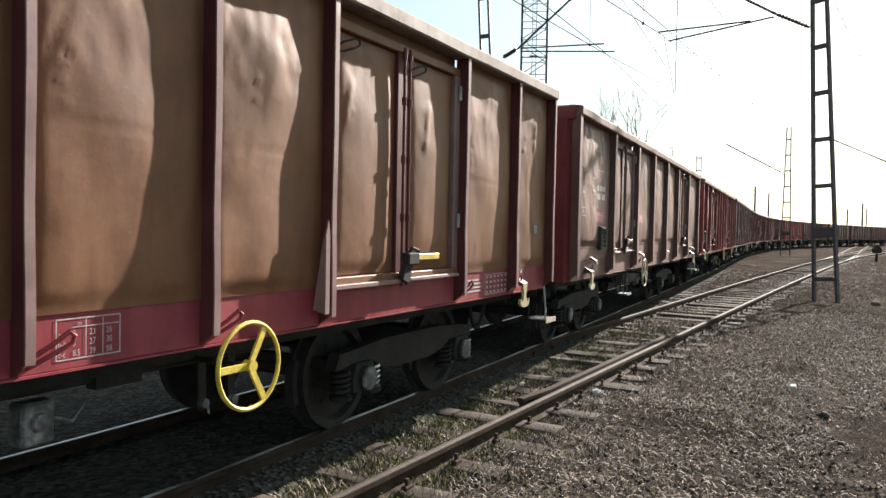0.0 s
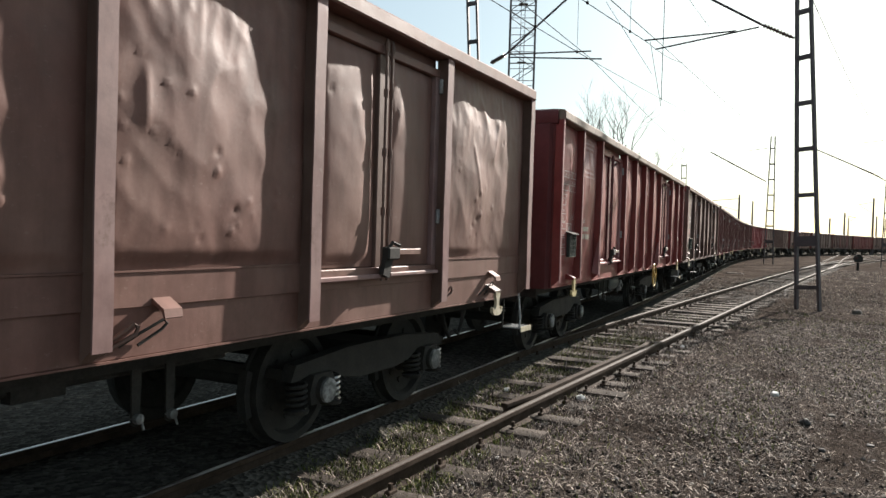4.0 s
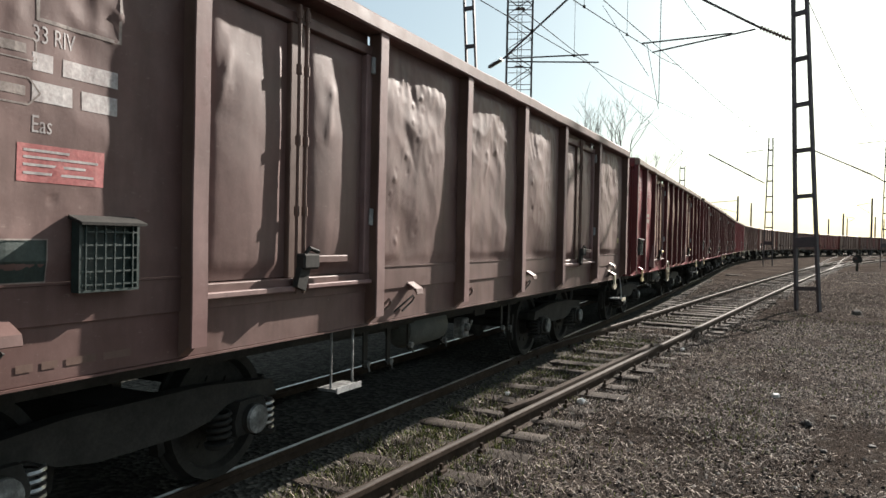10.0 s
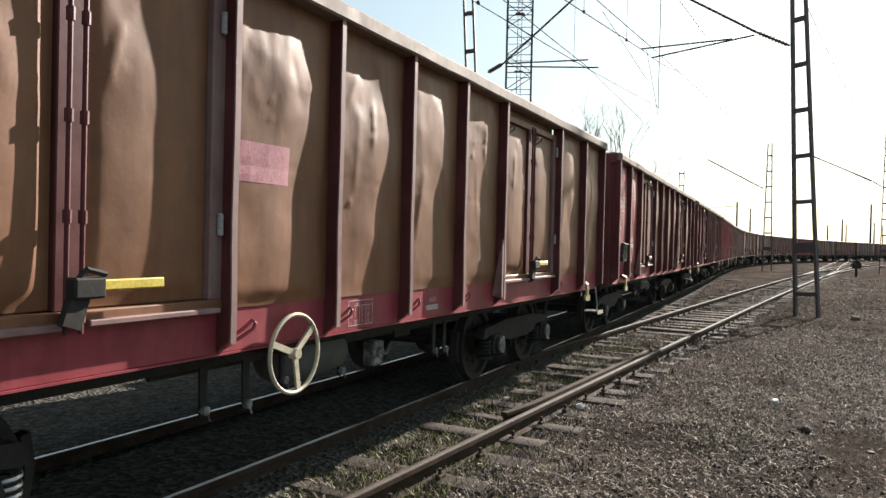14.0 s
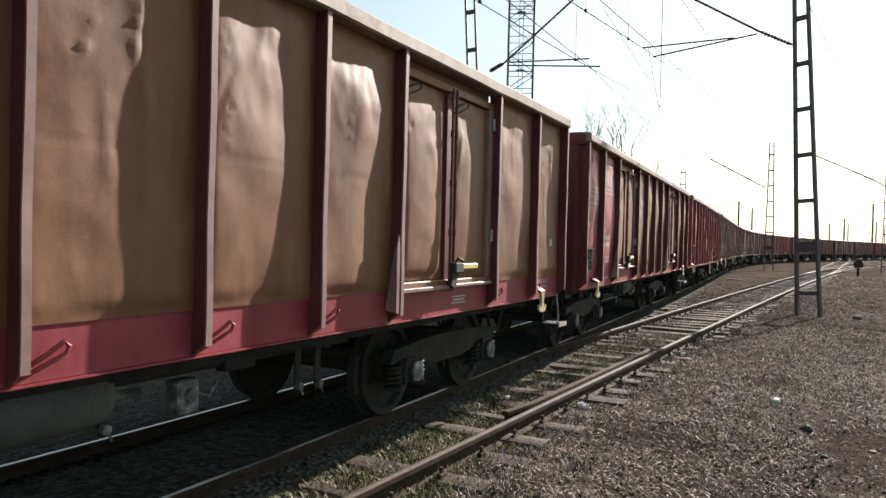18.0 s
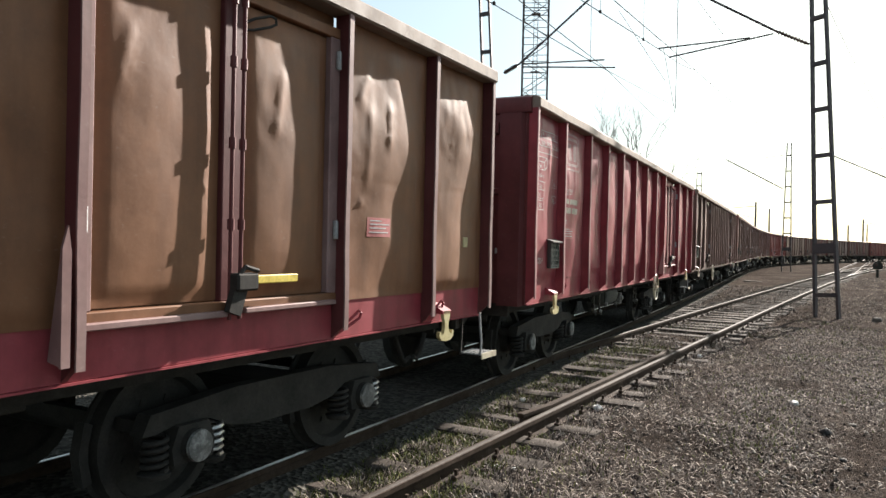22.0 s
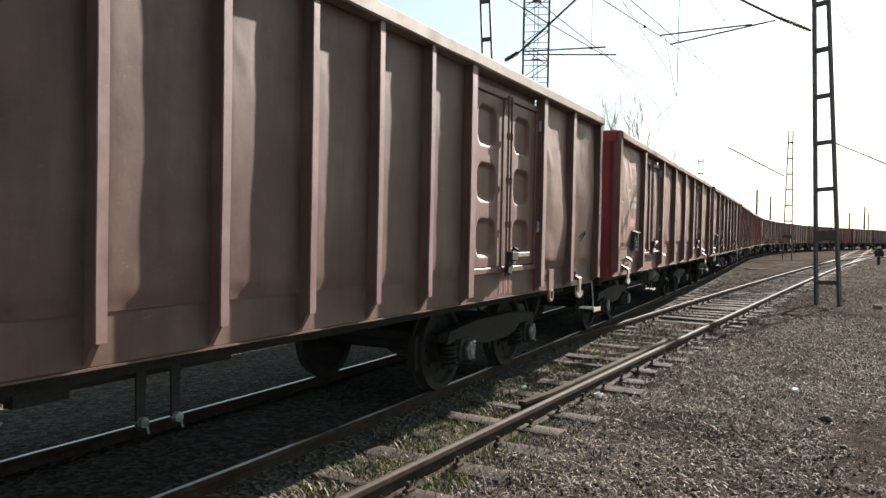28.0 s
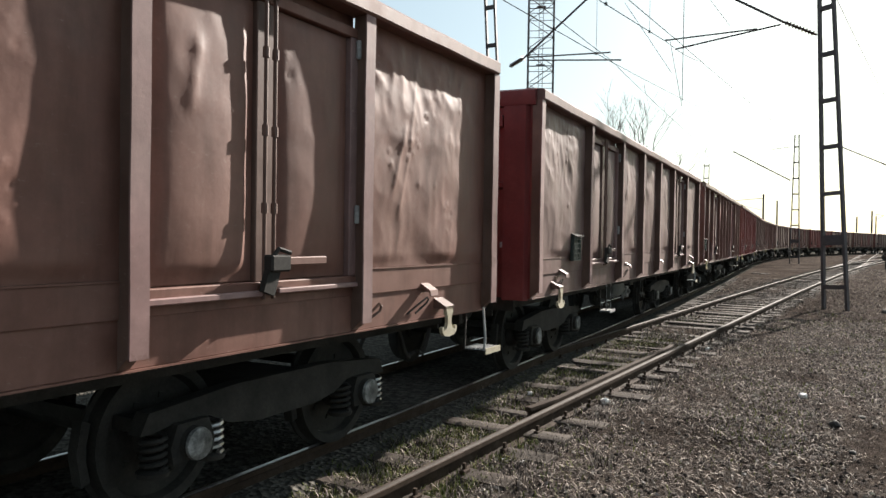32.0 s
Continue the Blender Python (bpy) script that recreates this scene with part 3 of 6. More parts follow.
def bogie(wagon_empty, y, spins):
    bg = put("bogie", mesh("bogie_beam", lambda bm: (box(bm, -1.0, 1.0, -0.22, 0.22, 0.5, 0.74, 0.02), box(bm, -0.95, 0.95, -1.2, -1.12, 0.56, 0.64), box(bm, -0.95, 0.95, 1.12, 1.2, 0.56, 0.64))), GEAR, wagon_empty, (0, y, 0))
    for x in (-1.0, 1.0):
        put("side_frame", mesh("side_frame", side_frame), GEAR, bg, (x, 0, 0))
    for dy in (-0.9, 0.9):
        ws = put("wheelset", mesh("wheelset", wheelset, 30), GEAR, bg, (0, dy, 0.46))
        spins.append(ws)
        put("axle_box", mesh("axle_box", axle_box), GEAR, bg, (1.04, dy, 0.46), (0, 0, 0))
        put("axle_cover", mesh("axle_cover", lambda bm: lathe(bm, [(0.0, 0.1), (0.02, 0.096), (0.03, 0.05), (0.034, 0.02)], (0, 0, 0), "x", 18)), SMUDGED, bg, (1.15, dy, 0.46), label="pale round axle cover")
        for o in (-0.22, 0.22):
            put("spring", mesh("spring", coil), STEEL if o > 0 else GEAR, bg, (1.02, dy + o, 0.34))
            put("spring_seat", mesh("spring_seat", lambda bm: lathe(bm, [(-0.02, 0.09), (0.01, 0.1), (0.02, 0.05)], (0, 0, 0), "z", 12)), GEAR, bg, (1.02, dy + o, 0.32))
        for o in (-1, 1):
            put("brake_block", mesh("brake_block", lambda bm: prism(bm, [(0.49 * math.cos(a), 0.49 * math.sin(a)) for a in (-0.35, -0.1, 0.1, 0.35)] + [(0.55 * math.cos(a), 0.55 * math.sin(a)) for a in (0.35, 0.0, -0.35)], "x", 0.71, 0.79)), GEAR, bg, (0, dy, 0.46), (0, 0, 0) if o > 0 else (180, 0, 0))
    return bg


def buffer_mesh(bm):
    lathe(bm, [(0.0, 0.13), (0.25, 0.12), (0.26, 0.085), (0.56, 0.085), (0.57, 0.2), (0.6, 0.215), (0.62, 0.2), (0.625, 0.05)], (0, 0, 0), "y", 20)
    box(bm, -0.17, 0.17, -0.03, 0.0, -0.17, 0.17)


def lock_bar(bm):
    tube(bm, [(0.035, 0, 0.02), (0.035, 0, 1.86)], 0.012, 8)
    for z in (0.1, 0.55, 1.0, 1.45, 1.8):
        lathe(bm, [(z - 0.03, 0.02), (z + 0.03, 0.02)], (0.035, 0, 0), "z", 8)


def latch_body(bm):
    box(bm, 0.0, 0.075, -0.05, 0.12, -0.05, 0.05, 0.012)
    prism(bm, [(-0.09, -0.16), (0.0, -0.19), (0.06, -0.02), (-0.03, 0.02)], "x", 0.01, 0.05)
    tube(bm, [(0.05, -0.03, 0.03), (0.06, 0.02, 0.085), (0.06, 0.12, 0.06)], 0.014, 6)


def wire_loop(bm):
    tube(bm, [(0.01, 0.0, 0.0), (0.05, 0.07, 0.045), (0.06, 0.19, 0.09), (0.06, 0.235, 0.085), (0.06, 0.24, 0.055), (0.05, 0.2, 0.03), (0.04, 0.07, -0.02), (0.005, 0.0, -0.03)], 0.009, 6)


def eyelet(bm):
    tube(bm, [(0.0, -0.05, -0.02), (0.055, 0.05, 0.055), (0.07, 0.12, 0.105), (0.068, 0.15, 0.085), (0.062, 0.14, 0.05), (0.045, 0.07, 0.015), (0.0, -0.03, -0.045)], 0.011, 6)


def document_box(bm):
    box(bm, 0.0, 0.006, 0.015, 0.32, 0.012, 0.32)


def box_lid(bm):
    prism(bm, [(-0.005, 0.33), (0.085, 0.305), (0.085, 0.318), (-0.005, 0.348)], "y", -0.015, 0.35)


def box_grid(bm):
    for i in range(5):
        z = 0.03 + 0.06 * i
        box(bm, 0.046, 0.052, 0.015, 0.32, z, z + 0.008)
    for i in range(6):
        y = 0.03 + 0.052 * i
        box(bm, 0.046, 0.054, y, y + 0.007, 0.012, 0.31)


def lifting_eye(bm):
    prism(bm, [(y, max(z, -0.13)) for y, z in ((-0.075, 0.12), (0.075, 0.12), (0.075, -0.13), (-0.075, -0.13))], "x", 0.0, 0.02)
    ring(bm, (0.01, 0, -0.185), 0.06, 0.022, "x", 18, 6)


C = PAINT
TYPES = {
    # length over the body, then bays from the leading end: plate or door, and their widths
    "eight_bay": (12.72, (("p", 1.06), ("p", 1.21), ("d", 1.98), ("p", 1.055), ("p", 1.055), ("p", 1.055), ("p", 1.055), ("d", 1.98), ("p", 1.21), ("p", 1.06))),
    "one_door": (12.72, (("p", 1.06), ("p", 1.21)) + (("p", 1.0333),) * 6 + (("d", 1.98), ("p", 1.21), ("p", 1.07))),
    "five_bay": (12.72, (("p", 2.05), ("d", 1.88), ("p", 1.62), ("p", 1.62), ("p", 1.62), ("d", 1.88), ("p", 2.05))),
    "five_bay_long": (12.98, (("p", 2.05), ("d", 2.06), ("p", 1.69), ("p", 1.65), ("p", 1.62), ("d", 1.88), ("p", 2.03))),
    "ribbed": (15.10, (("p", 1.15), ("p", 1.05), ("e", 1.86)) + (("r", 0.776),) * 9 + (("e", 1.86), ("p", 1.05), ("p", 1.146))),
}


PLATES = []
LAP = {"five_bay": 0.44}        # how far over the sill the plates begin


def build_wagon(kind, seed, colours, label, wheel_at=4.75, wheel_paint=None, handle=None, near=True, box_at=None):
    """An open goods wagon; its middle is the origin, its leading end at -y, the side that is seen at +x."""
    length, bays = TYPES[kind]
    kind = kind.replace("_long", "")
    body, plates, dark, rim_m = colours["body"], colours["plates"], colours["end"], colours.get("rim", RIM)
    w = thing("open_wagon", label, "freight wagon", group="train of open goods wagons")
    spins = []
    y0 = -length / 2
    low, high = SILL + LAP.get(kind, 0.255), TOP - 0.14
    hgt = high - low
    put("side_sill", mesh(("side_sill", length), lambda bm: (box(bm, WALL - 0.06, WALL, 0, length, SILL, SILL + 0.275, 0.004), box(bm, WALL - 0.05, WALL + 0.012, 0, length, SILL - 0.012, SILL - 0.0005))), colours.get("sill", body), w, (0, y0, 0))
    put("top_rim", mesh(("top_rim", length), lambda bm: bent_rim(bm, length + 0.1)), rim_m, w, (WALL, y0 - 0.05, high), label="pale dusty top rail with knocks")
    put("far_side_wall", mesh(("far_side_wall", length), lambda bm: box(bm, -WALL - 0.05, -WALL, 0, length, SILL, TOP)), body, w, (0, y0, 0))
    put("floor", mesh(("wagon_floor", length), lambda bm: box(bm, -WALL + 0.002, WALL - 0.062, 0.06, length - 0.06, SILL + 0.1, SILL + 0.18)), GEAR, w, (0, y0, 0))
    uf = put("underframe", mesh(("centre_sill", length), lambda bm: box(bm, -0.28, 0.28, 0.05, length - 0.05, 0.78, 1.08)), GEAR, w, (0, y0, 0))
    for x in (-1.15, 1.1):
        put("side_beam", mesh(("side_beam", length), lambda bm: box(bm, -0.05, 0.05, 0.1, length - 0.1, 0.9, 1.05)), GEAR, uf, (x, 0, 0))
    for yb in (1.5, 3.4, 5.2, 7.4, 9.3, 11.1):
        put("cross_beam", mesh("cross_beam", lambda bm: box(bm, -1.05, 1.05, -0.05, 0.05, 0.88, 1.048)), GEAR, uf, (0, yb, 0))
    y, n_bay = y0, 0
    deep = 0.115 if kind != "ribbed" else 0.105
    pw = {"five_bay": 0.11, "ribbed": 0.1}.get(kind, 0.046)
    def stake(width, foot, paint, yp):
        p = put("post", mesh(("post", width, deep), lambda bm: post_web(bm, width, deep, foot, high)), paint, w, (WALL, yp, 0))
        # outer plate painted paler than the web, as if sunlit beside a shaded side
        put("face_plate", mesh(("post_face", width, deep), lambda bm: post_face(bm, width, deep, foot, high)), colours.get("face", RIM), p)
    style = "knob" if kind == "five_bay" else ("soft" if kind in ("eight_bay", "one_door") else "flat")
    for code, bw in bays:
        first = y <= y0 + 0.01
        stake(0.06 if code == "r" else pw, SILL + (0.16 if code == "r" else 0.10), colours.get("posts", dark), y - (0.03 if first else 0))
        if code in "pr" and n_bay and code == "p":
            put("rope_eye", mesh("rope_eye", eyelet), body, w, (WALL, y + 0.09, SILL + 0.075))
        if code in "pr":
            sub = (seed + n_bay * 3) % (5 if near else 2)
            st = "flat" if code == "r" else ("soft" if kind == "ribbed" else style)
            me = mesh(("side_plate", st, round(bw, 3), sub, near), lambda bm: plate(bm, st, sub + round(bw * 10), bw - 0.008, hgt, (0.07 if not near else 0.02 if st == "knob" else 0.026)), 70)
            sp = put("side_plate", me, plates[n_bay % len(plates)], w, (WALL + 0.008, y + 0.004, low))
            PLATES.append((w, n_bay, sp, st, sub + round(bw * 10), bw - 0.008, hgt, low))
            if kind == "five_bay":
                put("lap_strip", mesh(("lap_strip", round(bw, 3)), lambda bm: (box(bm, -0.03, 0.012, 0.004, bw - 0.004, SILL + 0.25, low - 0.012, 0.003), box(bm, 0.0, 0.019, 0.004, bw - 0.004, low - 0.0119, low - 0.002))), plates[n_bay % len(plates)], w, (WALL, y, 0))
        else:
            dm = plates[n_bay % len(plates)]
            dlow = SILL + (0.33 if kind == "five_bay" else 0.255)
            dh = high - dlow
            if kind == "five_bay":
                put("lap_strip", mesh(("lap_strip", round(bw, 3), "door"), lambda bm: box(bm, -0.03, 0.008, 0.004, bw - 0.004, SILL + 0.25, dlow - 0.004, 0.003)), dm, w, (WALL, y, 0))
            if kind in ("eight_bay", "one_door"):
                put("door_stop", mesh("door_stop", lambda bm: (prism(bm, [(-0.022, 0.0), (0.022, 0.0), (0.022, 0.5), (0.006, 0.62), (-0.022, 0.52)], "x", 0.0, 0.014), prism(bm, [(-0.1, 0.02), (0.0, 0.0), (0.0, 0.5), (-0.02, 0.5)], "y", -0.008, 0.008))), colours.get("face", RIM), w, (WALL + deep - 0.012, y - 0.075, SILL + 0.09), label="tall pale door stop beside the post")
            door = put("door", mesh(("door_back", round(bw, 2), round(dh, 2)), lambda bm: box(bm, -0.06, -0.036, 0.004, bw - 0.004, 0.0, dh + 0.04)), dm, w, (WALL, y, dlow))
            for nm, (fy0, fy1, fz0, fz1, fx) in (("bottom_rail", (0.01, bw - 0.01, 0.0, 0.06, 0.035)), ("header_rail", (0.01, bw - 0.01, dh - 0.16, dh - 0.09, 0.03)), ("stile", (0.01, 0.11, 0.06, dh - 0.16, 0.03)), ("stile", (bw - 0.11, bw - 0.01, 0.06, dh - 0.16, 0.03)), ("middle_stile", (bw / 2 - 0.07, bw / 2 + 0.07, 0.06, dh - 0.16, 0.02))):
                put(nm, mesh((nm, round(bw, 2), round(fy0, 2), round(dh, 2)), lambda bm: box(bm, -0.035, fx, fy0, fy1, fz0, fz1, 0.006)), colours.get("bars", C["maroon"]) if nm == "middle_stile" else (colours.get("face", RIM) if nm == "stile" and code == "d" else dm), door)
            for yh in ((0.05, bw - 0.05) if near else ()):
                for zh in (0.42, 1.55):
                    put("hinge", mesh("hinge", lambda bm: lathe(bm, [(0.0, 0.012), (0.006, 0.018), (0.12, 0.018), (0.126, 0.012)], (0.048, 0, 0), "z", 8)), PALE, door, (0, yh, zh))
            lw = bw / 2 - 0.19
            for i in (0, 1):
                if code == "e":
                    me = mesh(("pressed_leaf", round(lw, 2)), lambda bm: pressed_leaf(bm, lw, dh - 0.24), 60)
                else:
                    sub = (seed + n_bay + i) % 3
                    me = mesh(("door_leaf", round(lw, 2), sub, style), lambda bm: plate(bm, "leaf", sub + 31, lw, dh - 0.24, 0.028), 70)
                leaf = put("door_leaf", me, dm, door, (0.012 if code == "e" else -0.012, 0.115 + i * (bw / 2 - 0.04), 0.07))
                if kind in ("eight_bay", "one_door"):
                    put("wire_loop", mesh("wire_loop", wire_loop), GEAR, leaf, (0.0, 0.0, dh - 0.36))
            if kind != "ribbed":
                put("door_ledge", mesh(("door_ledge", round(bw, 2)), lambda bm: (box(bm, 0.0, 0.045, 0.04, bw / 2 - 0.06, -0.022, 0.012, 0.005), box(bm, 0.0, 0.045, bw / 2 + 0.08, bw - 0.06, -0.012, 0.018, 0.005))), colours.get("face", RIM), door, (0.03, 0, 0.0))
            for o in (-0.04, 0.04):
                put("lock_bar", mesh("lock_bar", lock_bar), colours.get("bars", C["maroon"]), door, (0.025, bw / 2 + o, -0.06))
            lt = put("latch", mesh("latch", latch_body), GEAR, door, (0.06, bw / 2, 0.17))
            put("handle", mesh("handle", lambda bm: box(bm, 0.03, 0.055, 0.1, 0.48, -0.015, 0.035, 0.006)), handle or rim_m, lt, label="flat latch handle")
        y += bw
        n_bay += 1
    stake(pw, SILL + 0.10, colours.get("posts", dark), y + 0.025)
    # ends
    for end in (-1, 1):
        e = put("end_wall", mesh("end_plate", lambda bm: box(bm, -WALL + 0.004, WALL - 0.004, -0.05, 0.0, SILL, TOP - 0.02)), dark, w, (0, end * length / 2, 0), (0, 0, 0) if end < 0 else (0, 0, 180))
        put("end_rim", mesh("end_rim", lambda bm: prism(bm, [(-0.05, TOP - 0.2), (-0.09, TOP - 0.19), (-0.11, TOP - 0.1), (-0.1, TOP - 0.03), (-0.05, TOP - 0.005)], "x", -WALL - 0.04, WALL + 0.04)), dark, e)
        for x in (-0.62, 0.62):
            put("end_stake", mesh("end_stake", lambda bm: prism(bm, [(-0.09, -0.05), (-0.06, -0.15), (0.06, -0.15), (0.09, -0.05)], "z", SILL, TOP - 0.2)), dark, e, (x, 0, 0))
        for z in ((2.3,) if kind != "ribbed" else (1.75, 2.35, 2.9)):
            put("end_rib", mesh("end_rib", lambda bm: prism(bm, [(-0.05, -0.04), (-0.085, -0.02), (-0.085, 0.03), (-0.05, 0.05)], "x", -WALL + 0.05, WALL - 0.05)), dark, e, (0, 0, z))
        for x in (-1.33, 1.33):
            put("corner_post", mesh("corner_post", lambda bm: prism(bm, [(-0.15, -0.05), (-0.13, -0.13), (0.12, -0.13), (0.15, -0.052)], "z", SILL - 0.02, TOP - 0.2)), dark, e, (x, 0, 0))
        put("end_top_rail", mesh("end_top_rail", lambda bm: box(bm, -1.18, 1.18, -0.12, -0.052, TOP - 0.42, TOP - 0.29, 0.008)), dark, e)
        if end < 0:
            put("lamp_bracket", mesh("lamp_bracket", lambda bm: (tube(bm, [(0, 0, 0), (0, -0.06, 0.0), (0.03, -0.09, 0.06), (0.04, -0.09, 0.2)], 0.012, 6), box(bm, -0.05, 0.03, -0.1, -0.05, -0.07, -0.01))), PALE, e, (WALL - 0.3, 0, 1.68))
        put("buffer_beam", mesh("buffer_beam", lambda bm: box(bm, -1.3, 1.3, -0.02, 0.04, 0.9, SILL + 0.05)), GEAR, e)
        for x in (-0.875, 0.875):
            put("buffer", mesh("buffer", buffer_mesh), GEAR, e, (x, -0.02, 1.0), (0, 0, 180))
        put("coupling", mesh("coupling", lambda bm: (tube(bm, [(0, 0, 0), (0, -0.2, 0.0), (0, -0.32, 0.06), (0, -0.3, 0.14)], 0.04, 8), tube(bm, [(-0.06, -0.25, 0.02), (-0.06, -0.5, -0.18), (0.06, -0.5, -0.18), (0.06, -0.25, 0.02)], 0.022, 6))), GEAR, e, (0, -0.02, 1.0))
        for x in (-0.4, 0.42):
            put("air_hose", mesh("air_hose", lambda bm: tube(bm, [(0, 0, 0), (0, -0.15, -0.02), (0, -0.3, -0.2), (0, -0.42, -0.42), (0, -0.5, -0.5), (0, -0.6, -0.46)], 0.026, 8)), GEAR, e, (x, -0.02, 0.92))
        yy = -length / 2 + 0.74 if end < 0 else length / 2 - 0.83
        br = put("hook_bracket", mesh("hook_bracket", hook_bracket), body, w, (WALL + 0.08, yy, SILL + 0.17))
        put("tow_hook", mesh("tow_hook", anchor_hook), CREAM if kind in ("five_bay", "ribbed") else HOOK, br, (0.005, 0, -0.075), label="yellow double-pronged towing hook")
        put("grab_rail", mesh(("grab_rail", end), lambda bm: tube(bm, [(0, 0, 0.0), (0.02, 0.05, 0.0), (0.02, 0.065, 0.03), (0.02, 0.065, 0.97), (0.02, 0.05, 1.0), (0, 0, 1.0)], 0.013, 8)), AMBER if end > 0 else dark, w, (WALL + 0.02 if end > 0 else WALL - 0.06, end * (length / 2 + (0.085 if end > 0 else 0.045)), SILL + 0.54), (0, 0, 0) if end > 0 else (0, 0, 180))
        if end > 0:
            st = put("end_step", mesh("end_step", lambda bm: box(bm, -0.14, 0.1, 0.06, 0.36, -0.015, 0.0)), GEAR, w, (WALL - 0.05, length / 2 - 0.06, 0.66))
            put("step_hanger", mesh("step_hanger", lambda bm: tube(bm, [(0.09, 0.05, 0.0), (0.09, 0.07, 0.12), (0.05, 0.1, 0.40)], 0.012, 6)), PALE, st)
            put("step_hanger", mesh("step_hanger_b", lambda bm: tube(bm, [(-0.12, 0.05, 0.0), (-0.12, 0.08, 0.40)], 0.012, 6)), GEAR, st)
            for i in range(6 if near else 0):
                put("tread_bar", mesh("tread_bar", lambda bm: box(bm, 0.0, 0.005, 0.06, 0.36, 0.0, 0.018)), PALE, st, (-0.13 + 0.04 * i, 0, 0))
            for i in range(6 if near else 0):
                put("tread_bar", mesh("tread_cross_bar", lambda bm: box(bm, -0.14, 0.1, 0.0, 0.005, 0.0, 0.016)), PALE, st, (0, 0.08 + 0.05 * i, 0))
            put("step_nosing", mesh("step_nosing", lambda bm: box(bm, 0.1, 0.112, 0.05, 0.37, -0.035, 0.02)), CREAM, st, label="cream painted step edge")
    by = {"eight_bay": 0.55, "one_door": 0.62, "five_bay": 1.34, "ribbed": 0.56}[kind]
    db = put("document_box", mesh("document_box", document_box), MESH_GREEN, w, (WALL + 0.03, y0 + (box_at or by), 1.32 if box_at else 1.44), label="dark green wire-mesh document box")
    for yb in (0.0, 0.32):
        put("box_side", mesh("box_side", lambda bm: box(bm, 0.0, 0.05, 0.0, 0.015, 0.0, 0.32)), MESH_GREEN, db, (0, yb, 0))
    put("box_floor", mesh("box_floor", lambda bm: box(bm, 0.0, 0.05, 0.015, 0.32, 0.0, 0.012)), MESH_GREEN, db)
    put("box_lid", mesh("box_lid", box_lid), PALE if kind == "ribbed" else GEAR, db)
    put("box_mesh", mesh("box_mesh", box_grid), MESH_GREEN, db, label="wire mesh front")
    if kind == "five_bay":
        for yb, n in ((1.0, 0), (4.6, 1), (7.6, 2), (11.9, 3)):
            put("drop_bracket", mesh("drop_bracket", lambda bm: prism(bm, [(0.0, 0.03), (0.10, -0.03), (0.11, -0.075), (0.10, -0.08), (0.085, -0.045), (0.0, 0.0)], "y", -0.06, 0.06)), rim_m, w, (WALL, y0 + yb, SILL + 0.27))
            put("rope_hook", mesh("rope_hook", lambda bm: tube(bm, [(0, 0, 0), (0.03, 0.1, 0.06), (0.045, 0.24, 0.12), (0.04, 0.27, 0.1), (0.035, 0.24, 0.07), (0.02, 0.1, 0.0)], 0.008, 6)), GEAR, w, (WALL, y0 + yb - 0.25, SILL + 0.06))
        lad = put("side_step", mesh("side_step", lambda bm: (tube(bm, [(0, 0, 0.0), (0.0, 0, 0.44)], 0.009, 6), tube(bm, [(0, 0.28, 0.0), (0.0, 0.28, 0.44)], 0.009, 6), box(bm, -0.1, 0.06, -0.02, 0.30, -0.02, 0.0))), SMUDGED, w, (WALL - 0.03, y0 + 3.5, 0.63))
        put("step_edge", mesh("side_step_edge", lambda bm: box(bm, 0.06, 0.07, -0.02, 0.30, -0.03, 0.012)), PALE, lad)
    if kind == "ribbed":
        for yb in (1.27, length - 1.81):
            put("lifting_eye", mesh("lifting_eye", lifting_eye), MAUVE, w, (WALL + 0.05, y0 + yb, SILL + 0.12), label="pale hanging lifting eye")
        for yb in (0.42, 1.55, length - 1.9, length - 0.75):
            put("rope_hook", mesh("rib_hook", lambda bm: tube(bm, [(0, 0, 0), (0.03, 0.1, 0.06), (0.045, 0.24, 0.12), (0.04, 0.27, 0.1), (0.035, 0.24, 0.07), (0.02, 0.1, 0.0)], 0.008, 6)), GEAR, w, (WALL + 0.01, y0 + yb, 1.62))
    # hand brake, tank and rods below
    if wheel_at:
        bw_ = put("brake_wheel", mesh("brake_wheel", lambda bm: (ring(bm, (0, 0, 0), 0.252, 0.014), lathe(bm, [(-0.03, 0.035), (0.03, 0.035)], (0, 0, 0), "x", 10), *[prism(bm, [(0.02 * math.cos(a + 1.57), 0.02 * math.sin(a + 1.57)), (0.02 * math.cos(a - 1.57), 0.02 * math.sin(a - 1.57)), (0.245 * math.cos(a) + 0.02 * math.cos(a - 1.57), 0.245 * math.sin(a) + 0.02 * math.sin(a - 1.57)), (0.245 * math.cos(a) + 0.02 * math.cos(a + 1.57), 0.245 * math.sin(a) + 0.02 * math.sin(a + 1.57))], "x", -0.008, 0.008) for a in (0.0, 2.09, 4.19)])), wheel_paint or YELLOW, w, (WALL + 0.07, y0 + wheel_at, {4: 0.94, 7: 0.98}.get(seed, 0.9)), (20 * (seed % 5), 0, 0), label="three-spoked hand brake wheel")
        put("brake_shaft", mesh("brake_shaft", lambda bm: tube(bm, [(-0.6, 0, 0), (0.0, 0, 0)], 0.02, 8)), GEAR, bw_)
    put("air_tank", mesh("air_tank", lambda bm: lathe(bm, [(0, 0.05), (0.04, 0.15), (0.1, 0.18), (0.8, 0.18), (0.86, 0.15), (0.9, 0.05)], (0, 0, 0), "y", 18)), TANK, w, (1.0, y0 + 5.3, 0.82), label="grey compressed-air tank")
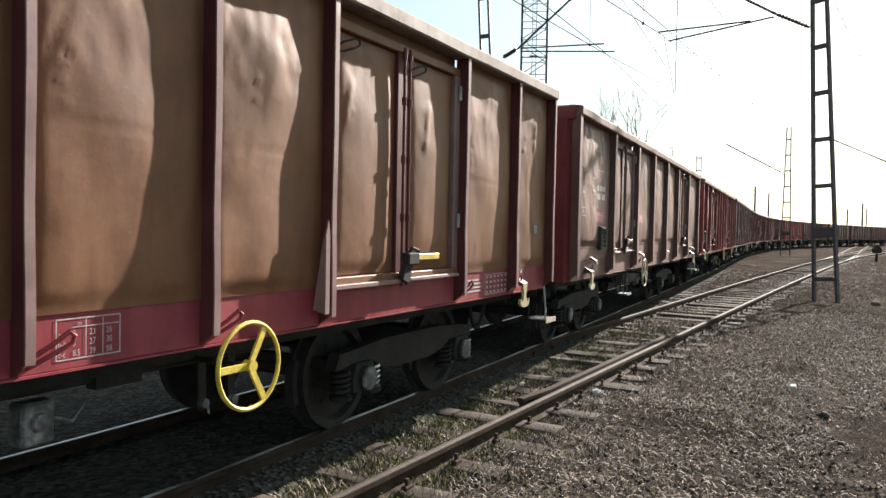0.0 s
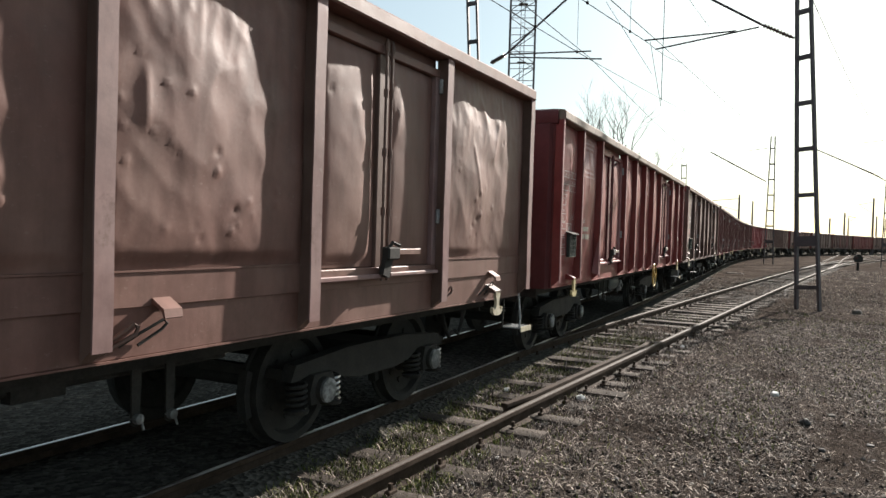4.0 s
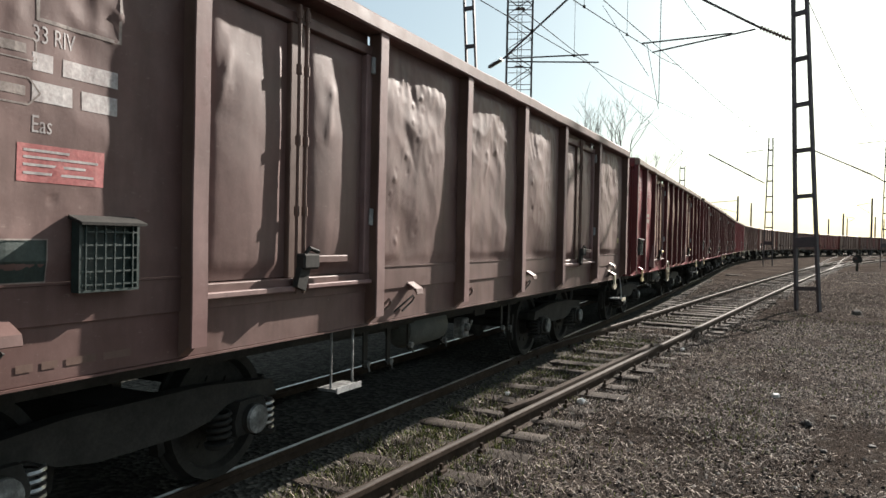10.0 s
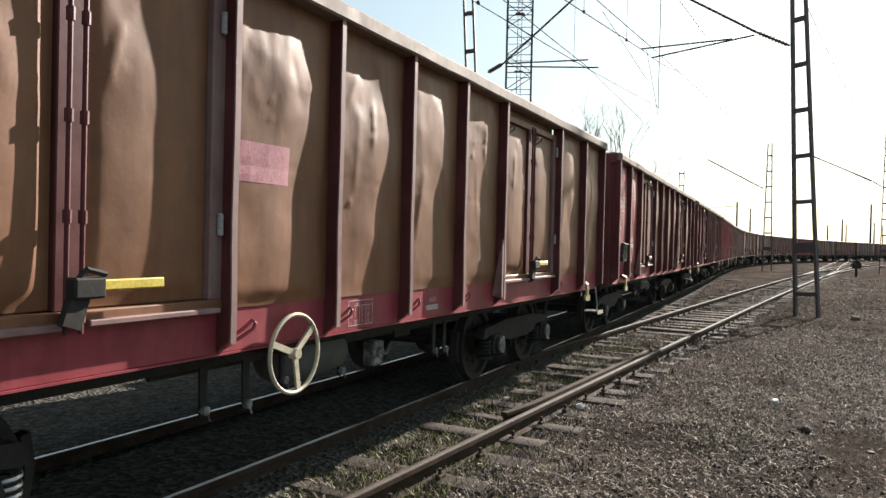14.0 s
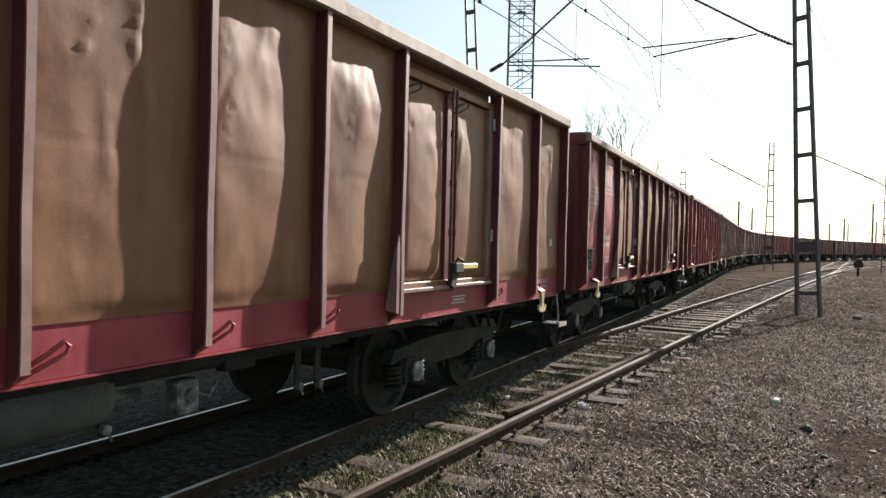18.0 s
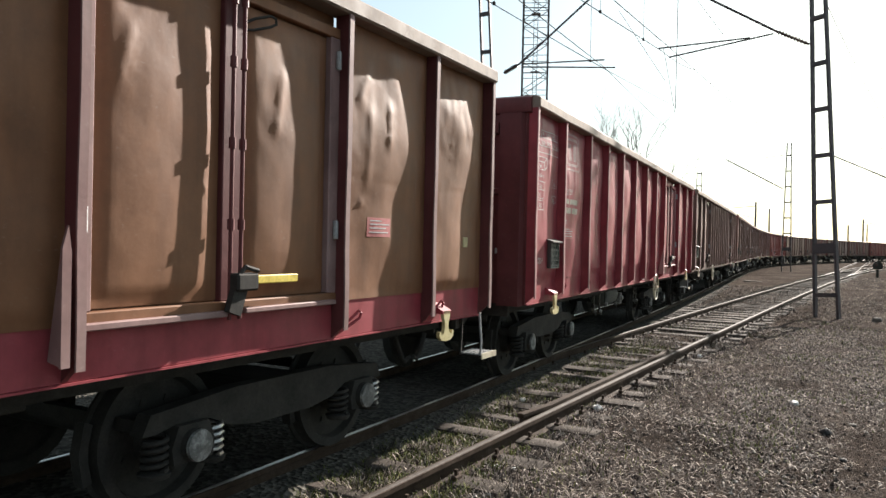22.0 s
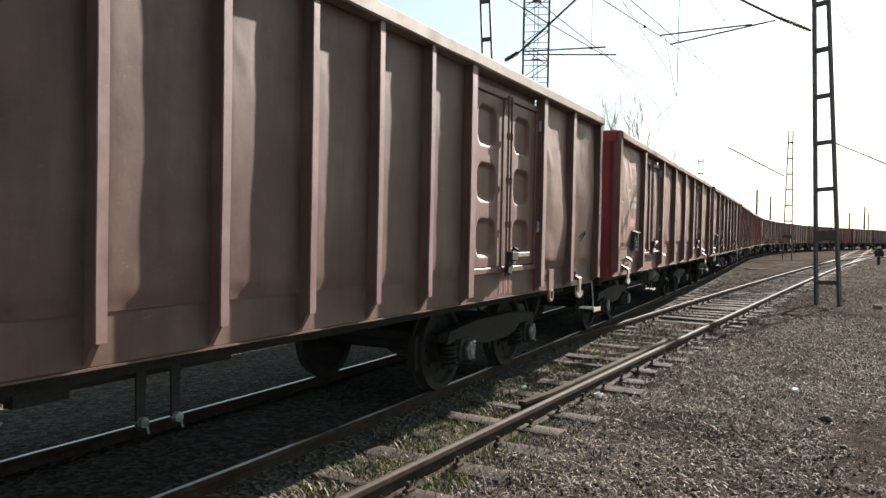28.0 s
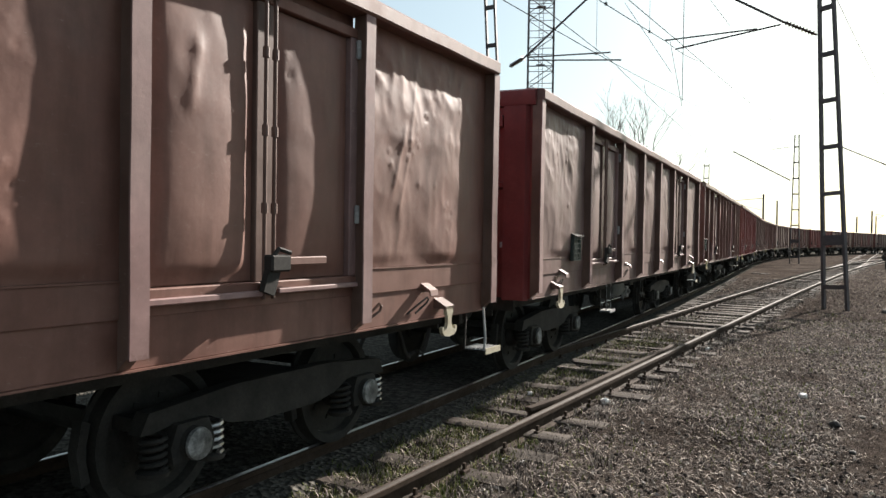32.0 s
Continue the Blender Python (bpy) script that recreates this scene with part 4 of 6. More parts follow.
    rod = put("brake_rod", mesh("brake_rod", lambda bm: (tube(bm, [(0, 0, 0), (0, 4.4, 0)], 0.018, 6), box(bm, -0.04, 0.04, 2.9, 3.2, -0.05, 0.05))), GEAR, w, (1.02, y0 + 4.2, 0.86))
    for yl, zl in ((0.35, -0.27), (0.75, -0.3), (1.15, -0.2), (1.9, -0.24), (3.6, -0.28), (3.85, -0.3)):
        lever = put("brake_lever", mesh(("brake_lever", zl), lambda bm: prism(bm, [(-0.035, 0.06), (0.035, 0.06), (0.028, zl), (0.0, zl - 0.02), (-0.028, zl)], "x", 0.03, 0.045)), GEAR, rod, (0.06, yl, 0))
        put("lever_pin", mesh("lever_pin", lambda bm: (lathe(bm, [(0.0, 0.03), (0.05, 0.03), (0.055, 0.012)], (0, 0, 0), "x", 10), tube(bm, [(0.03, 0.02, 0.0), (0.04, 0.035, -0.07)], 0.008, 5))), SMUDGED, lever, (0.03, 0, zl + 0.03), label="scuffed pale pin")
    put("slack_adjuster", mesh("slack_adjuster", lambda bm: lathe(bm, [(0, 0.02), (0.02, 0.045), (0.5, 0.045), (0.52, 0.03), (0.9, 0.028), (0.92, 0.015)], (0, 0, 0), "y", 12)), SMUDGED, rod, (-0.2, 1.5, -0.12))
    put("brake_valve", mesh("brake_valve", lambda bm: (box(bm, -0.06, 0.06, -0.09, 0.09, -0.12, 0.1, 0.015), lathe(bm, [(0.06, 0.05), (0.09, 0.045), (0.1, 0.02)], (0, 0, 0), "x", 12), tube(bm, [(0, 0.09, 0.0), (0, 0.22, -0.05), (0, 0.3, 0.04)], 0.014, 6))), SMUDGED, rod, (0.02, 2.55, -0.14), label="scuffed brake valve with pale paint spots")
    for yb in (-length / 2 + 2.2, length / 2 - 2.2):
        bogie(w, yb, spins)
    return w, spins


LOOKS = {
    "ochre": dict(body=C["red"], face=MAUVE, plates=[C["ochre"]], end=C["maroon"], sill=C["red"]),
    "half": dict(body=C["red"], face=MAUVE, plates=[C["red"], C["red"]] + [C["ochre"]] * 8, end=C["maroon"], sill=C["red"]),
    "red": dict(body=C["red"], posts=C["red"], plates=[C["red"]], end=C["maroon"], sill=C["red"], face=PINK),
    "oxide": dict(body=C["oxide"], posts=C["oxide"], plates=[C["oxide"]], end=C["maroon"], sill=C["oxide"], face=PINK),
    "taupe": dict(body=C["umber"], face=MAUVE, plates=[C["taupe"]], end=C["brick"], posts=C["umber"], bars=C["umber"], sill=C["taupe"], rim=C["taupe"]),
    "russet": dict(body=C["umber"], face=MAUVE, plates=[C["russet"]], end=C["brick"], posts=C["umber"], bars=C["umber"], sill=C["russet"], rim=C["taupe"]),
    "dust": dict(body=C["umber"], face=MAUVE, plates=[C["dust"]], end=C["brick"], posts=C["umber"], bars=C["umber"], sill=C["dust"], rim=C["dust"]),
    # far wagons: pale greyed paints put distance haze into the colour
    "dull": dict(body=C["taupe"], face=MAUVE, plates=[C["dust"], C["taupe"], C["dust"], C["oxide"]], end=C["taupe"], sill=C["dust"]),
    # nine rib fields take darker umber, painting in the shade between the ribs
    "ribbed": dict(body=C["umber"], posts=C["umber"], bars=C["umber"], face=MAUVE, plates=[C["taupe"]] * 3 + [C["umber"]] * 9 + [C["taupe"]] * 3, end=C["red"], sill=C["umber"]),
}
# leading end at 13 s, type, look, label, where the brake wheel is, its paint
TRAIN = [
    (-53.13, "eight_bay", "ochre", "open goods wagon, dented ochre plates over a crimson sill", 7.72, YELLOW),
    (-39.24, "five_bay", "taupe", "open goods wagon with battered taupe brown plates", 4.88, CREAM),
    (-25.17, "eight_bay", "oxide", "oxide red open goods wagon, dented and rust streaked", 8.12, AMBER),
    (-11.02, "five_bay", "dust", "open goods wagon with dusty grey-brown dented plates", 0, None),
    (2.92, "eight_bay", "half", "open goods wagon, crimson end bays and ochre middle plates", 4.88, CREAM),
    (17.05, "eight_bay", "half", "open goods wagon, buckled crimson end bays, ochre middle", 0, None),
    (31.05, "eight_bay", "half", "open goods wagon, crimson end bays with faded markings", 0, None),
    (45.08, "one_door", "red", "crimson open goods wagon, dented all over", 7.79, CREAM),
    (58.98, "ribbed", "ribbed", "long brown ribbed goods wagon with pressed door leaves", 5.2, CREAM),
    (75.58, "five_bay_long", "russet", "open goods wagon with pock-marked reddish brown plates", 0, None),
    (89.9, "five_bay", "dust", "open goods wagon with battered dusty plates", 0, None),
]
more = ("dull", "oxide", "taupe", "dull", "dust", "dull", "oxide", "taupe", "dull", "dust", "dull", "taupe", "dull")
for i, lk in enumerate(more):
    TRAIN.append((103.95 + 14.05 * i, "five_bay" if lk in ("taupe", "dust") else "eight_bay", lk, "open goods wagon far down the train, dented and weathered", 0, None))

WAGONS = []
for i, (lead, kind, lk, lab, wheel_at, wheel_paint) in enumerate(TRAIN):
    w, spins = build_wagon(kind, i + 3, LOOKS[lk], lab, wheel_at, wheel_paint, YELLOW if lk in ("ochre", "half") else None, i < 11, 0.08 if i == 6 else None)
    WAGONS.append((w, lead, TYPES[kind][0], spins if i < 11 else []))


def motions():
    """The train rolls towards the eye along its track; the wheels turn with it."""
    times = [0.8 * i for i in range(41)]
    for w, lead, length, spins in WAGONS:
        rows = []
        for t in times:
            mid = lead + length / 2 - run(t)
            a, b = main_line(mid - 4.5), main_line(mid + 4.5)
            rows.append((t, pose((a[0] + b[0]) / 2, (a[1] + b[1]) / 2, 0, 0, 0, -math.degrees(math.atan2(b[0] - a[0], b[1] - a[1])))))
        walk(w, rows)
    spin_times = [0.125 * i for i in range(257)]
    for w, lead, length, spins in WAGONS:
        for ws in spins:
            at = ws.matrix_basis.translation.copy()
            walk(ws, [(t, pose(*at, math.degrees(run(t) / 0.46), 0, 0)) for t in spin_times])


# ---------------------------------------------------------------- masts
def lattice_mast(name, x, y, height, wide, turn, label, top_wide=0.32, lean=0.0):
    """Two channel legs joined by flat battens, standing on a concrete foot."""
    m = thing(name, label, "catenary mast", pose(x, y, -0.15, 0, -lean, turn), group="catenary masts")
    def leg(sgn):
        def build(bm):
            a, b = sgn * wide / 2, sgn * top_wide / 2
            vs = []
            for z, c in ((-0.1, a), (height, b)):
                vs.append([bm.verts.new((c + dx, dy, z)) for dx, dy in ((-0.035, -0.07), (0.035, -0.07), (0.035, 0.07), (-0.035, 0.07))])
            for k in range(4):
                bm.faces.new((vs[0][k], vs[0][(k + 1) % 4], vs[1][(k + 1) % 4], vs[1][k]))
            bm.faces.new(vs[0][::-1]), bm.faces.new(vs[1])
        return build
    put("leg", mesh((name, "leg", x, y, 1), leg(1)), MAST, m)
    put("leg", mesh((name, "leg", x, y, -1), leg(-1)), MAST, m)
    z, n = 0.62, 0
    while z < height - 0.2:
        c = (wide + (top_wide - wide) * z / height) / 2
        t = 0.14 if n == 1 else 0.055
        put("batten", mesh((name, "batten", x, y, n), lambda bm: (box(bm, -c, c, -0.075, -0.063, z - t, z + t), box(bm, -c, c, 0.063, 0.075, z - t, z + t))), MAST, m)
        z += 1.32
        n += 1
    put("foot", mesh((name, "foot", x, y), lambda bm: box(bm, -wide / 2 - 0.2, wide / 2 + 0.2, -0.3, 0.3, -0.35, -0.13, 0.02)), STONE, m)
    return m


lattice_mast("catenary_mast", -0.66, 23.7, 11.5, 0.66, -25, "tall dark steel catenary mast of two battened legs", lean=3.0)
lattice_mast("catenary_mast", -10.9, 23.6, 11.5, 0.36, 10, "dark steel catenary mast behind the train", lean=3.4)
lattice_mast("catenary_mast", -5.1, 69.5, 10.9, 0.75, -10, "distant steel catenary mast between the tracks")
lattice_mast("catenary_mast", 3.7, 72.0, 12.0, 0.75, -10, "distant steel catenary mast beside the tracks")

# ---------------------------------------------------------------- stencils on the wagons
def letters(text, size, narrow=0.82):
    """Flat outlines of a line of text: points and faces in the plane of writing."""
    cu = bpy.data.curves.new("writing", "FONT")
    cu.body, cu.size, cu.resolution_u = text, size, 3
    ob = bpy.data.objects.new("writing", cu)
    me = bpy.data.meshes.new_from_object(ob)
    pts = [(v.co.x * narrow, v.co.y) for v in me.vertices]
    fs = [tuple(p.vertices) for p in me.polygons]
    bpy.data.objects.remove(ob)
    bpy.data.curves.remove(cu)
    bpy.data.meshes.remove(me)
    return pts, fs


def bar(y, z, w, h):
    """A filled bar, cut along its longer way so that it can follow a dented plate."""
    n = max(1, round(max(w, h) / 0.05))
    pts, fs = [], []
    for i in range(n + 1):
        f = i / n
        pts += [(y + w * f, z), (y + w * f, z + h)] if w >= h else [(y, z + h * f), (y + w, z + h * f)]
    for i in range(n):
        a = 2 * i
        fs.append((a, a + 2, a + 3, a + 1))
    return pts, fs


def field(y, z, w, h):
    """A filled patch in small squares."""
    n, m = max(1, round(w / 0.05)), max(1, round(h / 0.05))
    pts = [(y + w * i / n, z + h * j / m) for j in range(m + 1) for i in range(n + 1)]
    return pts, [(j * (n + 1) + i, j * (n + 1) + i + 1, (j + 1) * (n + 1) + i + 1, (j + 1) * (n + 1) + i) for j in range(m) for i in range(n)]


def frame_of(y, z, w, h, t=0.008):
    return [bar(y, z, w, t), bar(y, z + h - t, w, t), bar(y, z, t, h), bar(y + w - t, z, t, h)]


def stroke(a, b, t=0.008):
    d = Vector((b[0] - a[0], b[1] - a[1]))
    n = max(1, round(d.length / 0.05))
    o = Vector((-d.y, d.x)).normalized() * t / 2
    pts, fs = [], []
    for i in range(n + 1):
        p = Vector(a) + d * i / n
        pts += [tuple(p - o), tuple(p + o)]
    for i in range(n):
        fs.append((2 * i, 2 * i + 2, 2 * i + 3, 2 * i + 1))
    return pts, fs


def say(text, y, z, size, narrow=0.82):
    pts, fs = letters(text, size, narrow)
    return [(p[0] + y, p[1] + z) for p in pts], fs


def plate_of(w, n):
    return next(p for p in PLATES if p[0] is w and p[1] == n)


def stencil(w, n, name, shapes, material=None, label="", lift=0.0014):
    """Paint shapes (y from the plate's edge, z over the rail) onto plate n of wagon w."""
    _, _, ob, st, seed, bw, hgt, low = plate_of(w, n)
    verts, faces = [], []
    for pts, fs in shapes:
        k = len(verts)
        verts += [(dent(st, seed, bw, hgt, min(max(y, 0), bw), min(max(z - low, 0), hgt)) + lift, y, z - low) for y, z in pts]
        faces += [tuple(i + k for i in f) for f in fs]
    me = bpy.data.meshes.new(name)
    me.from_pydata(verts, [], faces)
    me.materials.append(None)
    return put(name, me, material or MARK, ob, label=label)


def sill_mark(w, y, z, shapes, length, name="sill_stencil", material=None):
    verts, faces = [], []
    for pts, fs in shapes:
        k = len(verts)
        verts += [(WALL + 0.003, y - length / 2 + p[0], z + p[1]) for p in pts]
        faces += [tuple(i + k for i in f) for f in fs]
    me = bpy.data.meshes.new(name)
    me.from_pydata(verts, [], faces)
    me.materials.append(None)
    put(name, me, material or MARK, w)


def hexagon(y, z, w, h):
    p = [(y, z + h / 2), (y + h * 0.5, z), (y + w - h * 0.5, z), (y + w, z + h / 2), (y + w - h * 0.5, z + h), (y + h * 0.5, z + h)]
    return [stroke(p[i], p[(i + 1) % 6]) for i in range(6)]


def load_table(y, z, first):
    """The grid of load limits: two rows over four columns, and a short row below."""
    out = [bar(y + 0.19, z + 0.26, 0.66, 0.008), bar(y + 0.1, z + 0.18, 0.75, 0.008), bar(y, z + 0.08, 0.85, 0.008), bar(y + 0.1, z, 0.75, 0.008)]
    out += [bar(y + d, z + 0.08, 0.008, 0.18) for d in (0.19, 0.36, 0.52, 0.68)] + [bar(y + 0.843, z, 0.008, 0.26), bar(y + 0.1, z + 0.08, 0.008, 0.1), bar(y + 0.19, z, 0.008, 0.08)]
    for t, d in zip(("A", "B1", "B2", "C"), (0.245, 0.40, 0.56, 0.735)):
        out.append(say(t, y + d, z + 0.2, 0.07))
    for t, d in zip(("42.0t", first, "50.0t", "58.0t"), (0.205, 0.37, 0.53, 0.69)):
        out.append(say(t, y + d, z + 0.1, 0.068, 0.7))
    return out + [say("S", y + 0.12, z + 0.1, 0.08), say("120", y + 0.02, z + 0.02, 0.08), say("00.0t", y + 0.42, z + 0.015, 0.075)]


def volume_box(y, z, text):
    out = frame_of(y, z, 0.26, 0.1)
    out += [stroke((y, z + 0.1), (y + 0.09, z + 0.15)), stroke((y + 0.26, z + 0.1), (y + 0.34, z + 0.15)), stroke((y + 0.09, z + 0.15), (y + 0.34, z + 0.15)), stroke((y + 0.26, z), (y + 0.34, z + 0.05)), stroke((y + 0.34, z + 0.05), (y + 0.34, z + 0.15))]
    return out + [say(text, y + 0.025, z + 0.02, 0.08, 0.72)]


def front_stencils(w, weight, first, style, rise=0.0, line=0.0, emblem_at=(0.46, 2.8, 0.62, 0.46)):
    """Markings of the two leading plates. style: "column" or "compact"; rise lifts the first plate's, line the second's."""
    m, compact = MARK, style == "compact"
    def mark(n, name, shapes, material=None, label=""):
        dy, dz = (0.10 if compact else 0.02, rise) if n == 0 else (0.0, 0.0)
        stencil(w, n, name, [([(p[0] + dy, p[1] + dz) for p in pts], fs) for pts, fs in shapes], material, label)
    mark(0, "load_table", load_table(0.06, 2.34, first), m, "faded white load limit table")
    y = {"compact": 0.25}.get(style, 0.22)
    if compact:
        mark(0, "volume_mark", volume_box(0.08, 2.14, "74.0m\u00b3" if rise else "72.5m\u00b3"), m)
        mark(0, "length_mark", [say("14.04 m", 0.15, 2.05, 0.07, 0.75)], m)
        mark(0, "height_mark", [bar(0.66, 1.96, 0.18, 0.006), bar(0.66, 1.96, 0.006, 0.1), bar(0.834, 1.96, 0.006, 0.1), say("12.8m", 0.68, 1.98, 0.06, 0.75)], m)
        if rise:
            mark(0, "weight_mark", frame_of(0.07, 1.81, 0.3, 0.2) + [bar(0.07, 1.908, 0.3, 0.008), say(weight + " kg", 0.085, 1.93, 0.075, 0.62), say("20.0 t", 0.13, 1.83, 0.075, 0.75)], m)
            mark(0, "brake_mark", frame_of(0.07, 1.68, 0.3, 0.115) + [say("27.5kN", 0.09, 1.70, 0.095, 0.74)], m)
            mark(0, "area_mark", hexagon(0.64, 1.78, 0.22, 0.09) + [say("35,3m\u00b2", 0.68, 1.80, 0.05, 0.7)], m)
            mark(0, "depot_mark", [say("DB19", 0.21, 1.50 - rise, 0.1, 0.68)], m)
        else:
            mark(0, "area_mark", hexagon(0.06, 1.925, 0.36, 0.1) + [say("35,3m\u00b2", 0.14, 1.94, 0.08, 0.75)], m)
            mark(0, "weight_mark", frame_of(0.07, 1.73, 0.3, 0.18) + [bar(0.07, 1.818, 0.3, 0.008), say(weight + " kg", 0.085, 1.835, 0.07, 0.62), say("20.0 t", 0.13, 1.745, 0.075, 0.75)], m)
            mark(0, "tilt_mark", frame_of(0.06, 1.60, 0.32, 0.105) + [say("< 2 30'", 0.09, 1.62, 0.09, 0.78)], m)
            mark(0, "radius_mark", frame_of(0.06, 1.47, 0.32, 0.105) + [say("R  75m", 0.09, 1.49, 0.09, 0.78)], m)
            mark(0, "brake_mark", frame_of(0.42, 1.79, 0.29, 0.11) + [say("27.5kN", 0.435, 1.81, 0.09, 0.74)], m)
    else:
        mark(0, "volume_mark", volume_box(0.12, 2.13, "72.5m\u00b3"), m)
        mark(0, "weight_mark", frame_of(0.12, 1.985, 0.29, 0.1) + [say(weight[:2], 0.19, 2.005, 0.08, 0.75), bar(0.27, 2.01, 0.1, 0.05)], m)
        mark(0, "length_mark", [bar(0.12, 1.83, 0.26, 0.008), bar(0.12, 1.78, 0.008, 0.11), bar(0.372, 1.78, 0.008, 0.11), say("12.8m", 0.17, 1.85, 0.08, 0.75)], m)
        mark(0, "area_mark", hexagon(0.09, 1.64 + min(0.0, line), 0.36, 0.11) + [say("35,3m\u00b2", 0.15, 1.66 + min(0.0, line), 0.085, 0.75)], m)
        mark(1, "radius_mark", frame_of(y - 0.03, 1.425, 0.26, 0.1) + [say("R  75m", y - 0.01, 1.445, 0.085, 0.75)] + frame_of(y + 0.27, 1.425, 0.25, 0.1) + [say("< 2 30'", y + 0.285, 1.445, 0.085, 0.72)], m)
    # number lines as plain bars, class and code as they read
    z = 1.92 + max(0.0, line)
    mark(1, "class_mark", [say("33 RIV", y, z, 0.115, 0.72)], m)
    mark(1, "number_mark", [bar(y, z - 0.115, 0.1, 0.065), bar(y + 0.14, z - 0.115, 0.33, 0.065), bar(y, z - 0.235, 0.22, 0.075), bar(y + 0.26, z - 0.235, 0.26, 0.075)], CREAM_TEXT, "wagon number as plain pale bars")
    mark(1, "class_mark", [say("Eas", y - 0.01, z - 0.365, 0.115, 0.72)], m)
    # emblem: rounded frame round a pale field
    o = []
    cy, cz, big_w, big_h = emblem_at
    for ww, hh, t in ((big_w, big_h, 0.026), (big_w - 0.13, big_h - 0.13, 0.034)):
        r = 0.06
        hw, hh2 = ww / 2, hh / 2
        o += [stroke((cy - hw + r, cz - hh2), (cy + hw - r, cz - hh2), t), stroke((cy - hw + r, cz + hh2), (cy + hw - r, cz + hh2), t), stroke((cy - hw, cz - hh2 + r), (cy - hw, cz + hh2 - r), t), stroke((cy + hw, cz - hh2 + r), (cy + hw, cz + hh2 - r), t)]
        for sy, sz in ((1, 1), (1, -1), (-1, 1), (-1, -1)):
            q = [(cy + sy * (hw - r) + sy * r * math.cos(a), cz + sz * (hh2 - r) + sz * r * math.sin(a)) for a in (0, 0.52, 1.05, 1.57)]
            o += [stroke(q[i], q[i + 1], t) for i in range(3)]
    f = big_h - 0.24
    o += [field(cy - big_w / 2 + 0.13, cz - f / 2, big_w / 2 - 0.16, f), field(cy + 0.04, cz - f / 2, big_w / 2 - 0.17, f)]
    mark(1, "emblem", o, EMBLEM, "worn pale rounded emblem of plain fields")


def span_table(w, y, z, length):
    """White table of load spans on the sill."""
    out = frame_of(0, 0, 0.34, 0.19, 0.006) + [bar(0.15, 0.01, 0.005, 0.17), bar(0.24, 0.01, 0.005, 0.17), bar(0.08, 0.145, 0.25, 0.005)]
    out.append(say("m", 0.11, 0.152, 0.035))
    for i, (a, b_, c, d) in enumerate((("a-a", "3", "23", "26"), ("b-b", "5", "27", "30"), ("c-c", "8.5", "39", "58"))):
        zz = 0.105 - 0.045 * i
        out += [say(a, 0.012, zz, 0.042, 0.75), say(b_, 0.085, zz, 0.042, 0.75), say(c, 0.17, zz, 0.042, 0.8), say(d, 0.26, zz, 0.042, 0.8)]
    sill_mark(w, y, z, out, length, "span_table")


def label_frame(w, y, z, length):
    """Raised empty frame of a label holder on the sill."""
    put("label_frame", mesh("label_frame", lambda bm: (box(bm, 0.0, 0.012, 0, 0.19, 0, 0.009), box(bm, 0.0, 0.012, 0, 0.19, 0.075, 0.084), box(bm, 0.0, 0.0118, 0, 0.009, 0.009, 0.075), box(bm, 0.0, 0.0118, 0.181, 0.19, 0.009, 0.075))), C["red"], w, (WALL, y - length / 2, z))


def rear_stencils(w, n, rows, y, z):
    out = []
    for i, (a, b) in enumerate(rows):
        zz = z - 0.115 * i
        out += frame_of(y, zz, 0.46, 0.075, 0.006) + [bar(y + 0.1, zz, 0.006, 0.075), bar(y + 0.29, zz, 0.006, 0.075), say(a, y + 0.02, zz + 0.015, 0.06, 0.7), say(b, y + 0.12, zz + 0.015, 0.06, 0.7)]
    stencil(w, n, "revision_mark", out, None, "white inspection date boxes")


def sticker(w, n, y, z, ww, hh):
    stencil(w, n, "sticker", [field(y, z, ww, hh)], MARK_RED, "faded red paper sticker", 0.0015)
    stencil(w, n, "sticker_print", [bar(y + 0.03, z + hh * f, ww * g, hh * 0.07) for f, g in ((0.2, 0.8), (0.42, 0.7), (0.62, 0.85), (0.8, 0.5))], None, "", 0.0028)


def grid_label(ww, hh, cols, rows):
    out = frame_of(0, 0, ww, hh, 0.006)
    for i in range(cols):
        for j in range(rows):
            y, z = ww * (i + 0.25) / cols, hh * (j + 0.25) / rows
            out.append(bar(y, z, ww * 0.5 / cols, hh * 0.45 / rows))
    return out


Wg = [w[0] for w in WAGONS]
front_stencils(Wg[2], "21 400", "47.5t", "compact", 0.0, 0.0, (0.62, 2.86, 0.72, 0.5))
front_stencils(Wg[4], "22 100", "48.5t", "compact", 0.42, 0.44, (0.5, 2.9, 0.56, 0.46))
front_stencils(Wg[5], "21 700", "48.5t", "column", 0.0, -0.1, (0.5, 2.86, 0.62, 0.46))
front_stencils(Wg[6], "22 900", "48.0t", "column", 0.0, 0.0, (0.62, 2.83, 0.7, 0.52))
front_stencils(Wg[7], "21 700", "48.0t", "compact", 0.44, 0.44, (0.52, 2.92, 0.56, 0.46))
sticker(Wg[4], 1, 0.24, 1.80, 0.36, 0.15)
sticker(Wg[7], 1, 0.27, 1.80, 0.36, 0.15)
stencil(Wg[5], 0, "paint_patch", [field(0.06, 1.89, 0.32, 0.1)], MARK_RED, "darker red painted-over patch")
stencil(Wg[5], 0, "painted_panel", [field(0.03, 1.36, 0.28, 0.14)], MESH_GREEN, "dark green painted panel")
sill_mark(Wg[2], 1.22, 1.19, [say("DB39", 0, 0, 0.075, 0.66)], 12.72)
for i, yf in ((2, 0.16), (4, 0.08), (5, 0.07), (6, 0.12), (7, 0.12)):
    label_frame(Wg[i], yf, 1.21, 12.72)
